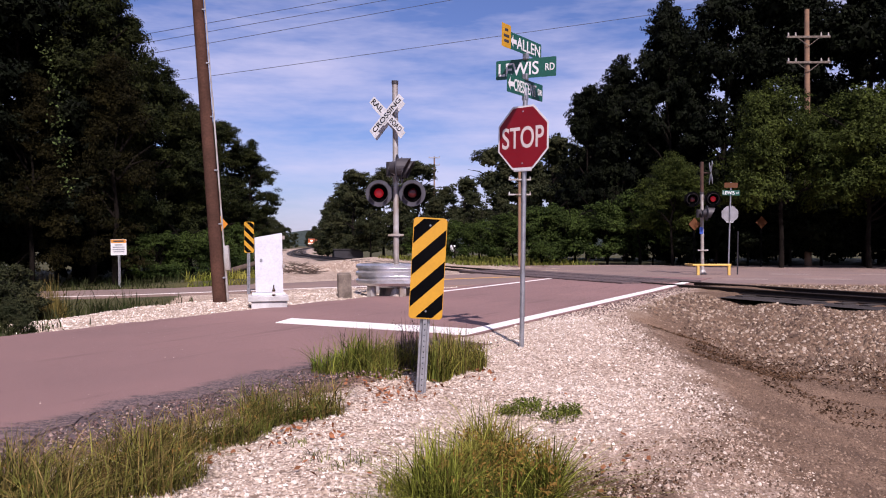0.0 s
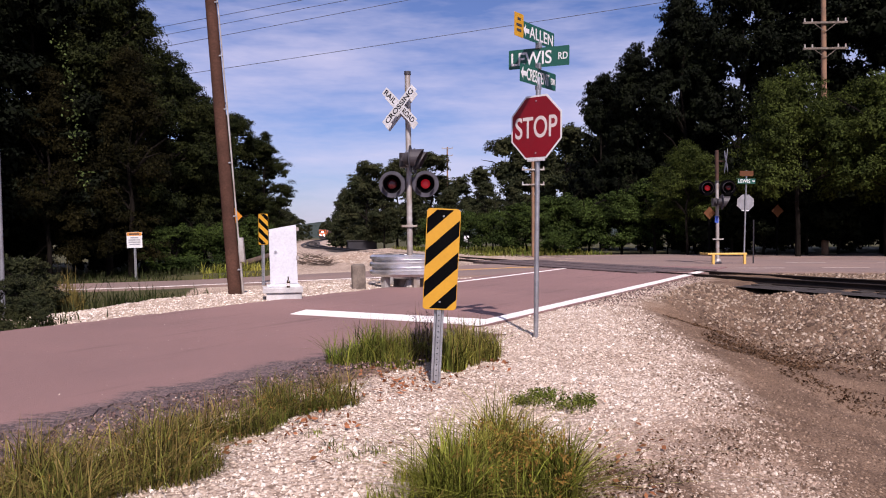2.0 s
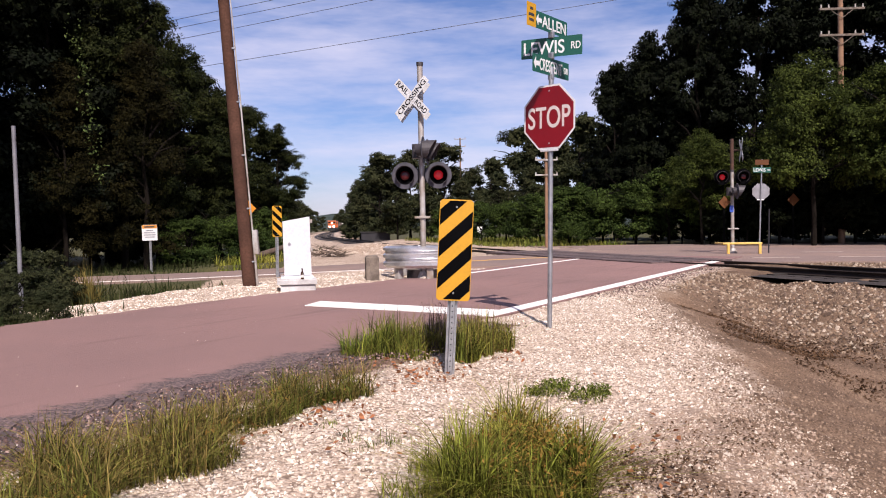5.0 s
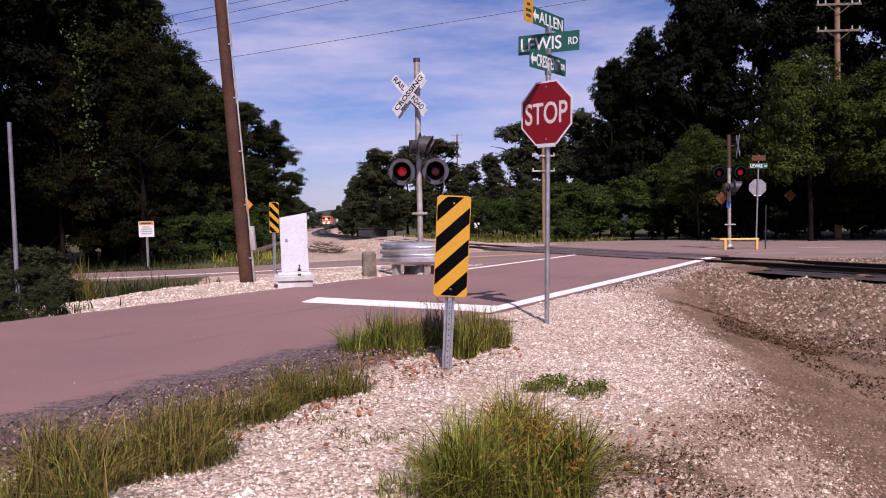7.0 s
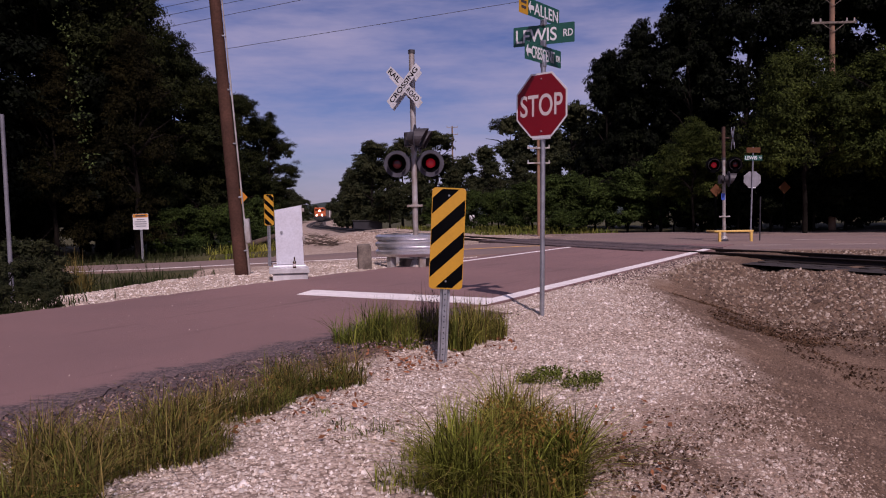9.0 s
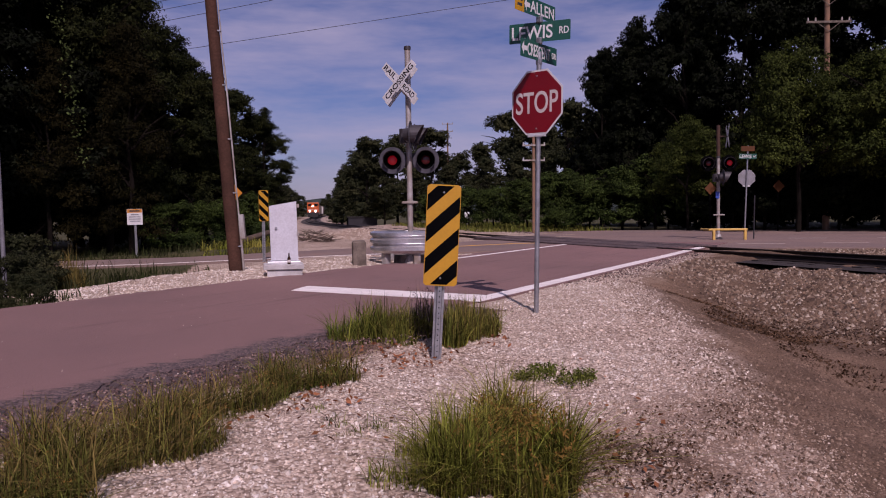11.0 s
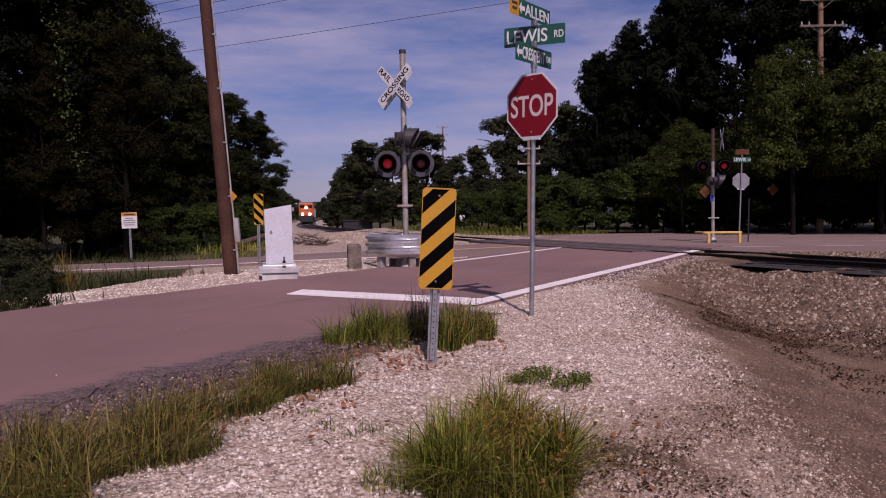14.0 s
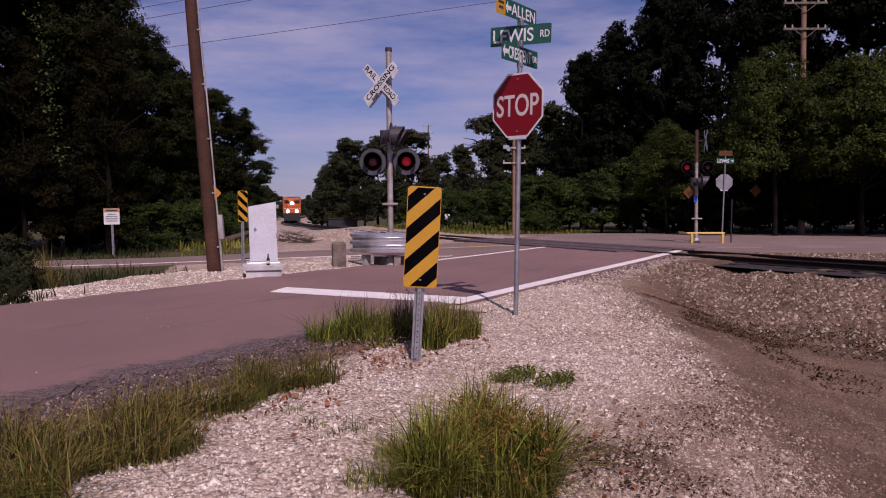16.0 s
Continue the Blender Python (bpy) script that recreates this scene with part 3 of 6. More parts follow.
    soil = np.exp(-(((x - 1.1) / 0.55) ** 2 + ((y - 4.15) / 0.6) ** 2)) + 0.75 * np.exp(-(((x - 1.75) / 0.5) ** 2 + ((y - 5.0) / 0.5) ** 2))
    return g, gravel * (1 - np.clip(soil * 1.3, 0, 1)), dirt, tan * (1 - 0.7 * np.clip(soil, 0, 1))


def ground_at(x, y):
    return float(height(x, y)[0])


# ---- ground ----
def axis(*stretches):
    out = []
    for a, b, s in stretches:
        out += list(np.arange(a, b, s))
    return np.array(out + [stretches[-1][1]])


def build_ground():
    xs = axis((-2500, -300, 200), (-300, -60, 12), (-60, -16, 1.2), (-16, -7, 0.35), (-7, 10, 0.12), (10, 20, 0.35), (20, 60, 1.5), (60, 300, 12), (300, 2500, 200))
    ys = axis((-400, -60, 30), (-60, -4, 2.0), (-4, 2, 0.3), (2, 22, 0.12), (22, 40, 0.35), (40, 90, 1.0), (90, 400, 5), (400, 3000, 100))
    gx, gy = np.meshgrid(xs, ys)
    z, gravel, dirt, tan = height(gx, gy)
    verts = np.stack([gx.ravel(), gy.ravel(), z.ravel()], 1)
    i = np.arange(len(ys) - 1)[:, None] * len(xs) + np.arange(len(xs) - 1)[None]
    faces = np.stack([i, i + 1, i + 1 + len(xs), i + len(xs)], 2).reshape(-1, 4)
    me = raw_mesh("ground", verts, faces, M_GROUND)
    for name, data in (("gravel", gravel), ("dirt", dirt), ("tan", tan)):
        at = me.attributes.new(name, "FLOAT", "POINT")
        at.data.foreach_set("value", data.ravel().astype(np.float32))
    me.shade_smooth()
    return tagged(new("ground", me), "pale gravel, brown dirt and rough grass verge", "ground", kind="structure")


build_ground()


# ---- roads ----
def strip(name, left, right, mat, label, thick=0.12, category="road"):
    """A slab between two rows of points (x, y, z)."""
    bm = bmesh.new()
    rows = []
    for a, b in zip(left, right):
        rows.append([bm.verts.new(v) for v in (a, b, (b[0], b[1], b[2] - thick), (a[0], a[1], a[2] - thick))])
    for r, s in zip(rows, rows[1:]):
        for k in range(4):
            bm.faces.new((r[k], r[(k + 1) % 4], s[(k + 1) % 4], s[k]))
    bm.faces.new(rows[0])
    bm.faces.new(rows[-1][::-1])
    return tagged(new(name, mesh_of(name, bm, mat)), label, category, kind="structure")


def side(u, n, z=None):
    x, y = U * u + N * n
    return (x, y, (ROAD_Z + 0.02 * float(step(18, 27, u))) if z is None else z)


def ragged(u, seed=0.0):
    """An uneven, broken edge, in metres."""
    return (0.10 * noise.noise(Vector((u * 0.9, seed, 0.3))) + 0.07 * noise.noise(Vector((u * 3.1, seed, 5.3))) + 0.05 * noise.noise(Vector((u * 9.0, seed, 9.3))))


us = np.concatenate([np.arange(-40, -2, 0.25), np.arange(-2, 10, 0.035), np.arange(10, 28.1, 0.25)])
strip("road_side", [side(u, FAR_EDGE + 1.2 * ragged(u, 3.1)) for u in us], [side(u, NEAR_EDGE + 0.15 + (1.5 * ragged(u, 7.7) + 0.8 * ragged(u * 2.7, 2.2) - 0.2) * float(step(9.5, 8.5, u))) for u in us],
      M_ASPHALT, "reddish chip-sealed side road with worn edges")
edge_us = np.arange(-20, 8.6, 0.04)
strip("road_edge", [side(u, NEAR_EDGE - 0.6, ROAD_Z - 0.006) for u in edge_us],
      [side(u, NEAR_EDGE + 0.42 + 1.3 * ragged(u, 5.4), ROAD_Z - 0.022) for u in edge_us], M_ASPHALT_EDGE, "crumbling dark asphalt along the road edge", 0.05)
xs_main = np.arange(-60, 60.1, 0.5)
mid_of = lambda x: (float(np.interp(x, MAIN_X, MAIN_Y)), float(np.interp(x, MAIN_X, MAIN_HALF)), float(np.interp(x, MAIN_X, MAIN_Z)))
strip("road_main", [(x, mid_of(x)[0] + mid_of(x)[1], mid_of(x)[2]) for x in xs_main], [(x, mid_of(x)[0] - mid_of(x)[1], mid_of(x)[2]) for x in xs_main],
      M_LEWIS, "grey-pink asphalt road over the railway crossing")
far_xs = np.arange(4, 60.1, 1.0)
strip("road_far", [(x, 45.5 - 0.05 * x, 0.06 + 0.06 * float(step(4, 9, x))) for x in far_xs], [(x, 35.0, 0.08 + 0.05 * float(step(4, 9, x))) for x in far_xs], M_LEWIS, "faded asphalt lane beyond the crossing", 0.1)


def paint(name, pts_left, pts_right, mat, label):
    return strip(name, pts_left, pts_right, mat, label, 0.008, "road marking")


line_us = np.arange(9.0, 24.6, 0.5)
paint("edge_line", [side(u, NEAR_EDGE - 0.16, side(u, 0)[2] + 0.008) for u in line_us], [side(u, NEAR_EDGE + 0.09, side(u, 0)[2] + 0.008) for u in line_us], M_WHITE_LINE, "white painted line at the road edge")
stop_us = (9.05, 9.7)
paint("stop_line", [side(u, -8.0 + 0.35 * (9.7 - u), ROAD_Z + 0.009) for u in stop_us], [side(u, NEAR_EDGE - 0.16, ROAD_Z + 0.009) for u in stop_us], M_WHITE_LINE, "broad white stop line across the lane")
gore_us = np.arange(16.5, 25.1, 0.5)
paint("lane_line", [side(u, -9.3, side(u, 0)[2] + 0.008) for u in gore_us], [side(u, -9.15, side(u, 0)[2] + 0.008) for u in gore_us], M_WHITE_LINE, "thin white lane line")
mx_us = np.arange(-30, -1.4, 1.0)
paint("main_edge_line", [(x, mid_of(x)[0] - mid_of(x)[1] + 0.35, mid_of(x)[2] + 0.008) for x in mx_us], [(x, mid_of(x)[0] - mid_of(x)[1] + 0.2, mid_of(x)[2] + 0.008) for x in mx_us], M_WHITE_LINE, "white edge line of the main road")
for k, dy in enumerate((-0.14, 0.08)):
    yx = np.arange(-1, 4.6, 0.5)
    paint("centre_line", [(x, mid_of(x)[0] + dy + 0.1, mid_of(x)[2] + 0.008) for x in yx], [(x, mid_of(x)[0] + dy, mid_of(x)[2] + 0.008) for x in yx], M_YELLOW_LINE, "double yellow centre line")
for x0, y0 in ((9.5, 26.2), (12.5, 26.5), (13.2, 31.0), (17.0, 31.3), (17.5, 27.0)):
    paint("dash_line", [(x0 + d, y0 + 0.12, mid_of(x0 + d)[2] + 0.008) for d in (0, 1.6)], [(x0 + d, y0, mid_of(x0 + d)[2] + 0.008) for d in (0, 1.6)], M_FADED_LINE, "faded white lane dash")


# ---- railway ----
def build_track():
    track = thing("railway_track", Matrix(), "curving railway track with rusty rails on dark ties", "railway track", kind="structure")
    ss = np.concatenate([np.arange(40, 140, 0.5), np.arange(140, 640, 3.0)])
    profile = ((-0.07, -0.16), (0.07, -0.16), (0.07, -0.14), (0.012, -0.12), (0.012, -0.04), (0.036, -0.03), (0.036, 0), (-0.036, 0), (-0.036, -0.03), (-0.012, -0.04), (-0.012, -0.12), (-0.07, -0.14))
    for off in (-0.755, 0.755):
        verts, faces = [], []
        for s in ss:
            x, y, a = along_track(s)
            px, py = -math.sin(a), math.cos(a)
            verts += [(x + px * (off + o), y + py * (off + o), rail_z(y) + z) for o, z in profile]
        k = len(profile)
        for i in range(len(ss) - 1):
            faces += [(i * k + j, i * k + (j + 1) % k, (i + 1) * k + (j + 1) % k, (i + 1) * k + j) for j in range(k)]
        part("rail", raw_mesh("rail", verts, faces, M_RAIL), M_RAIL, track)
    bm = box(bmesh.new(), 0.23, 2.6, 0.18)
    me = mesh_of("tie", bm, M_TIE)
    rng = random.Random(5)
    for k in range(260):
        s = 55 + k * 0.55
        x, y, a = along_track(s)
        if abs(y - mid_of(x)[0]) < mid_of(x)[1] + 0.4:
            continue
        part("tie", me, M_TIE, track, m=pose(x, y, rail_z(y) - 0.16 - 0.09 + rng.uniform(-0.015, 0.02), 0, 0, math.degrees(a) + rng.uniform(-2, 2)))
    bm = bmesh.new()
    for k in range(260, 900):
        x, y, a = along_track(55 + k * 0.55)
        box(bm, 0.23, 2.6, 0.18, pose(x, y, rail_z(y) - 0.25, 0, 0, math.degrees(a)))
    tagged(part("far_ties", bm, M_TIE, track, "rows of dark ties in the distance"), kind="stuff")
    # Strip wider than the rails; its near-black colour stands for the bed's shade.
    verts, faces = [], []
    for k, s in enumerate(ss):
        x, y, a = along_track(s)
        px, py = -math.sin(a), math.cos(a)
        verts += [(x + px * o, y + py * o, rail_z(y) - 0.17) for o in (-2.0, 2.0)]
        if k:
            faces.append((2 * k - 2, 2 * k - 1, 2 * k + 1, 2 * k))
    part("oily_bed", raw_mesh("oily_bed", verts, faces, M_OILY_SHADE), M_OILY_SHADE, track, "oily ballast strip with the track bed's shade put into its colour")
    # crossing panels between and beside the rails, flush with the road
    for off in (-1.2, 0.0, 1.2):
        for k in range(5):
            bm = box(bmesh.new(), 2.3, 0.72 if off else 1.25, 0.16, bevel=0.01)
            x, y, a = along_track(float(np.interp(23.6 + k * 2.32 * 0.9, TY, TS)) + 1.0)
            part("crossing_panel", bm, M_ASPHALT_EDGE, track, "dark rubber crossing panel", pose(x - math.sin(a) * off, y + math.cos(a) * off, RAIL_Z - 0.075, 0, 0, math.degrees(a)))


build_track()


# ---- trees ----
def leaf_quads(rng, centres, normals, size):
    """Rhombic leaves at the centres, facing about the normals."""
    k = len(centres)
    nrm = normals + rng.normal(0, 0.55, (k, 3))
    nrm /= np.linalg.norm(nrm, axis=1)[:, None] + 1e-9
    t = np.cross(nrm, rng.normal(0, 1, (k, 3)))
    t /= np.linalg.norm(t, axis=1)[:, None] + 1e-9
    b = np.cross(nrm, t)
    s = (size * rng.uniform(0.6, 1.4, k))[:, None]
    verts = np.stack([centres - t * s, centres - b * s * 0.55 + nrm * s * 0.15, centres + t * s, centres + b * s * 0.55 + nrm * s * 0.15], 1).reshape(-1, 3)
    return verts, np.arange(4 * k).reshape(-1, 4)


def leaf_blades(rng, centres, normals, size):
    """Small three-cornered leaves at the centres, facing about the normals."""
    k = len(centres)
    nrm = normals + rng.normal(0, 0.5, (k, 3))
    nrm /= np.linalg.norm(nrm, axis=1)[:, None] + 1e-9
    t = np.cross(nrm, rng.normal(0, 1, (k, 3)))
    t /= np.linalg.norm(t, axis=1)[:, None] + 1e-9
    b = np.cross(nrm, t)
    s = (size * rng.uniform(0.65, 1.35, k))[:, None]
    verts = np.stack([centres + t * s, centres - t * s * 0.6 + b * s * 0.62, centres - t * s * 0.6 - b * s * 0.62], 1).reshape(-1, 3)
    return verts, np.arange(3 * k).reshape(-1, 3)


def crown_mesh(name, seed, h0, h1, radius, n, size, mat, boughs=40, top_narrow=0.5, twigs=16):
    """A crown of boughs between the heights h0 and h1; each bough carries leafy twig ends above and is open below."""
    rng = np.random.default_rng(seed)
    r = radius * rng.uniform(0.15, 0.36, boughs)
    z = h0 + r * 0.6 + (h1 - h0 - r * 1.35) * rng.uniform(0, 1, boughs) ** 0.9
    f = np.clip((z - h0) / (h1 - h0), 0, 1)
    reach = radius * np.sqrt(np.clip(1 - np.abs(2 * f - 0.75) ** 2.4 / 1.9, 0.05, 1)) * (1 - top_narrow * f ** 2.5)
    a = rng.uniform(0, 2 * np.pi, boughs)
    q = np.sqrt(rng.uniform(0.15, 1.0, boughs)) * np.maximum(reach - r * 0.8, 0.05)
    c = np.stack([np.cos(a) * q, np.sin(a) * q, z], 1)

    def ways(k, floor):
        d = rng.normal(0, 1, (k, 3))
        d /= np.linalg.norm(d, axis=1)[:, None]
        d[:, 2] = np.where(d[:, 2] < floor, -d[:, 2] * 0.8, d[:, 2])
        return d

    of = np.repeat(np.arange(boughs), twigs)
    td = ways(len(of), -0.35)
    tc = c[of] + td * (r[of] * rng.uniform(0.62, 1.18, len(of)))[:, None] * np.array((1, 1, 0.8))
    tr = r[of] * rng.uniform(0.22, 0.46, len(of))
    inner = n // 6
    w = tr ** 2 / (tr ** 2).sum()
    pick = rng.choice(len(of), n - inner, p=w)
    d = ways(n - inner, -0.3)
    p = tc[pick] + d * (tr[pick] * rng.uniform(0.45, 1.2, n - inner))[:, None] * np.array((1, 1, 0.7))
    deep = rng.choice(boughs, inner, p=r ** 2 / (r ** 2).sum())
    dd = ways(inner, -0.6)
    pd = c[deep] + dd * (r[deep] * rng.uniform(0.1, 0.6, inner))[:, None]
    p, d = np.concatenate([p, pd]), np.concatenate([d * 0.7 + td[pick] * 0.4 + np.array((0, 0, 0.35)), dd])
    p[:, 2] = np.maximum(p[:, 2], h0 * 0.6 + 0.05)
    sizes = np.concatenate([np.full(n - inner, size), np.full(inner, size * 2.1)])
    v, fcs = leaf_blades(rng, p, d, sizes)
    return raw_mesh(name, v, fcs, mat)


def trunk_bm(h, r, seed, limbs=7, spread=2.0):
    rng = random.Random(seed)
    bm = bmesh.new()
    pts = [Vector((0, 0, -0.3))]
    for k in range(1, 6):
        pts.append(Vector((rng.uniform(-0.2, 0.2) * k * 0.4, rng.uniform(-0.2, 0.2) * k * 0.4, h * k / 5)))
    for k in range(5):
        rod(bm, pts[k], pts[k + 1], r * (1 - 0.16 * k), r * (1 - 0.16 * (k + 1)), 8)
    for k in range(limbs):
        f = rng.uniform(0.35, 0.95)
        base = pts[0].lerp(pts[-1], f)
        a = rng.uniform(0, 6.28)
        tip = base + Vector((math.cos(a) * spread, math.sin(a) * spread, rng.uniform(0.6, 2.0)))
        mid = base.lerp(tip, 0.5) + Vector((0, 0, 0.25))
        rod(bm, base, mid, r * 0.38, r * 0.26, 6)
        rod(bm, mid, tip, r * 0.26, r * 0.08, 6)
    return bm


def make_tree(name, seed, h, radius, n, size, mat, label, low=0.18, boughs=40, narrow=0.5):
    t = thing(name, Matrix(), label, "tree" if "tree" in name else "bush", "trees at the wood's edge" if "tree" in name else "bushes")
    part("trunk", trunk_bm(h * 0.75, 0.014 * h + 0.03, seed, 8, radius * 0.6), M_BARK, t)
    part("crown", crown_mesh("crown", seed, h * low, h, radius, n, size, mat, boughs, narrow), mat, t)
    return t, h, radius


def plant(kinds, spots, seed):
    """Copies of the kinds at the spots (x, y, height, radius); without a radius the kind's own shape is kept."""
    rng = random.Random(seed)
    for k, (x, y, h, *r) in enumerate(spots):
        ob, hh, rr = kinds[k % len(kinds)]
        wide = r[0] / rr if r else h / hh
        c = copy_thing(ob, pose(x, y, ground_at(x, y) - 0.05, 0, 0, rng.uniform(0, 360)))
        c.scale = (wide * rng.uniform(0.95, 1.06), wide * rng.uniform(0.95, 1.06), h / hh)


def drop(kinds):
    """Take away the patterns from which the copies were made."""
    for ob, *_ in kinds:
        for o in (*ob.children_recursive, ob):
            bpy.data.objects.remove(o)


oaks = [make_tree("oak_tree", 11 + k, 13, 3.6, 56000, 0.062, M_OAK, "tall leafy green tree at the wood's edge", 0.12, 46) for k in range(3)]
# Shaded counterpart of the oaks: its darkness is painted into the leaves.
darks = [make_tree("dark_tree", 31 + k, 16, 4.4, 42000, 0.115, M_SHADE_LEAF, "very tall tree with the wood's shade put into its leaf colour", 0.08, 60) for k in range(3)]
lights = [make_tree("light_tree", 51 + k, 9, 4.2, 60000, 0.06, M_LIGHT_LEAF, "spreading yellow-green tree beside the crossing", 0.24, 50) for k in range(2)]
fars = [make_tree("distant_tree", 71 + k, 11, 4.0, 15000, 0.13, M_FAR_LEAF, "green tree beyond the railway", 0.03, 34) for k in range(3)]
bushes = [make_tree("bush", 91 + k, 3.2, 2.2, 15000, 0.05, M_BUSH, "dense green roadside bush", 0.03, 26, 0.3) for k in range(3)]
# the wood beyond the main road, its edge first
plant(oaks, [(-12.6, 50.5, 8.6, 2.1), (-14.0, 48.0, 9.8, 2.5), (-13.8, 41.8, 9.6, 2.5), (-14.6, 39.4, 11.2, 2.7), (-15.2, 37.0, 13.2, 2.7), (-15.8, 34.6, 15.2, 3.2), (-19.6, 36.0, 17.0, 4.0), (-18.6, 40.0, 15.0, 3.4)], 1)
# Last three trees stand out of view, added to shade the wood's foot.
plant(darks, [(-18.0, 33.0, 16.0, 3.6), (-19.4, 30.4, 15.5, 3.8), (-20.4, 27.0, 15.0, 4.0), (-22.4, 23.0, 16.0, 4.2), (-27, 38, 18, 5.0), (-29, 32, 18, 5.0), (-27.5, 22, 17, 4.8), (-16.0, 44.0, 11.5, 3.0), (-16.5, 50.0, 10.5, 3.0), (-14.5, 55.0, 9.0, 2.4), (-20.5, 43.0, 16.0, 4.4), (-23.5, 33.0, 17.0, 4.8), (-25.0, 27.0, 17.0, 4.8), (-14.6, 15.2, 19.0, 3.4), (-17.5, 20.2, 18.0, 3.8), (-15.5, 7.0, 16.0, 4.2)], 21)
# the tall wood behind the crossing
# The tree at (35, 28) is out of view, added to throw shade.
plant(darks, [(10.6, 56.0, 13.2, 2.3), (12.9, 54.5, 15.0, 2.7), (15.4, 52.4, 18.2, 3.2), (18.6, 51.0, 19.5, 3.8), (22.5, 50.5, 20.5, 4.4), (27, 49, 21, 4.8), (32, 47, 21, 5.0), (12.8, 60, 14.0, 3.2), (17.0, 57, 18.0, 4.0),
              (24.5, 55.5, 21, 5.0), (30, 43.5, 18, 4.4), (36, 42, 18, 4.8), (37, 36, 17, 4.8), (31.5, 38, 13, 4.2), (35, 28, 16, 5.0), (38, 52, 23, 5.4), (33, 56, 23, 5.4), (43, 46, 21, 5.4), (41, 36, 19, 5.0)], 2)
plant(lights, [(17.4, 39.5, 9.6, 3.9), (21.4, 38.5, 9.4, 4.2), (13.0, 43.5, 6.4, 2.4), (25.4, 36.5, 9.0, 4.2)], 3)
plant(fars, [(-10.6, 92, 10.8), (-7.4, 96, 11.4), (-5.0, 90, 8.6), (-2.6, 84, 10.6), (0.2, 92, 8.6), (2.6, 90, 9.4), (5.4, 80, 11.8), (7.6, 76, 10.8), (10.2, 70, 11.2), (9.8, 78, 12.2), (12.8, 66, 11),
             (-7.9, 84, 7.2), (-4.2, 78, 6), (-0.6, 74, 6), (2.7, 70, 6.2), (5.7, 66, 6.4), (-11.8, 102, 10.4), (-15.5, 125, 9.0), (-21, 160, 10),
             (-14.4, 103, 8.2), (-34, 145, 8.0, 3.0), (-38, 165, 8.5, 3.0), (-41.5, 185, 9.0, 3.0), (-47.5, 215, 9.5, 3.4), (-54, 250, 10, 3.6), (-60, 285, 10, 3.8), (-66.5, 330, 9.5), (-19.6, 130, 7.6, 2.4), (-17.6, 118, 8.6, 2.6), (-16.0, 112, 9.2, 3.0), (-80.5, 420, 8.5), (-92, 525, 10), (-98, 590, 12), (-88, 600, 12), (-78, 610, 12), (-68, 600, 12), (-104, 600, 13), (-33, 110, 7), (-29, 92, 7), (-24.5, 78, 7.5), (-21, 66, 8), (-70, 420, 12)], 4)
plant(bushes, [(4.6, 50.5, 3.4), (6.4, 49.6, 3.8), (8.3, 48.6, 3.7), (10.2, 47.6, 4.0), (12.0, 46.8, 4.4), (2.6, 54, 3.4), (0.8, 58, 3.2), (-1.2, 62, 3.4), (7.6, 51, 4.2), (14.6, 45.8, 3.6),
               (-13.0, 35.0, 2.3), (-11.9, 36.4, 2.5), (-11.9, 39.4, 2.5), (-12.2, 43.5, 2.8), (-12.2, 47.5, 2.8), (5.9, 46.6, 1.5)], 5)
scrubs = [make_tree("scrub_bush", 91 + k, 3.2, 2.2, 11000, 0.06, M_FAR_LEAF, "loose dark green scrub bush beside the ditch", 0.03, 26, 0.3) for k in range(2)]
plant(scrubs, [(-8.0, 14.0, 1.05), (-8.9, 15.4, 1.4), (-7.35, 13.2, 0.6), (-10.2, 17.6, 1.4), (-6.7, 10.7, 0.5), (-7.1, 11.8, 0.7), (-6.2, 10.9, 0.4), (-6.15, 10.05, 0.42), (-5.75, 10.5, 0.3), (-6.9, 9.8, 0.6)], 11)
# Bushes that fill the wood's hollows; their leaf colour imitates shade.
shades = [make_tree("dark_bush", 111 + k, 4.5, 2.8, 9000, 0.11, M_SHADE_LEAF, "undergrowth bush, the wood's shade put into its near-black leaves", 0.02, 26, 0.2) for k in range(2)]
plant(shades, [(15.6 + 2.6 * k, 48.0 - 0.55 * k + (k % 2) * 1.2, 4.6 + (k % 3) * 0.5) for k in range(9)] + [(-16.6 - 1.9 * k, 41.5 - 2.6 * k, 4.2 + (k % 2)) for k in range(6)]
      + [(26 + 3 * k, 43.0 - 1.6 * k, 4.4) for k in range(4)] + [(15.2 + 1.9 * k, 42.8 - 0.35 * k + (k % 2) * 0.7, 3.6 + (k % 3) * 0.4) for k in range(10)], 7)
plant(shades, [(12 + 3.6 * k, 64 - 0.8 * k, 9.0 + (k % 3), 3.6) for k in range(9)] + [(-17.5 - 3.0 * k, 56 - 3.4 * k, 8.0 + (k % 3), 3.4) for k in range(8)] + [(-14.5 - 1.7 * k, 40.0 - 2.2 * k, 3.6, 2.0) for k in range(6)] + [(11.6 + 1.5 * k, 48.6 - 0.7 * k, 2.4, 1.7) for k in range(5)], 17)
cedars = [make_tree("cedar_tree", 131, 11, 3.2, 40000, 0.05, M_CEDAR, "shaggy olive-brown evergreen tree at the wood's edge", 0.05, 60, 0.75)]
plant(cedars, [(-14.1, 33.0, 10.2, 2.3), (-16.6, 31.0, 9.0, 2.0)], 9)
drop(cedars + scrubs + shades + oaks + darks + lights + fars + bushes)


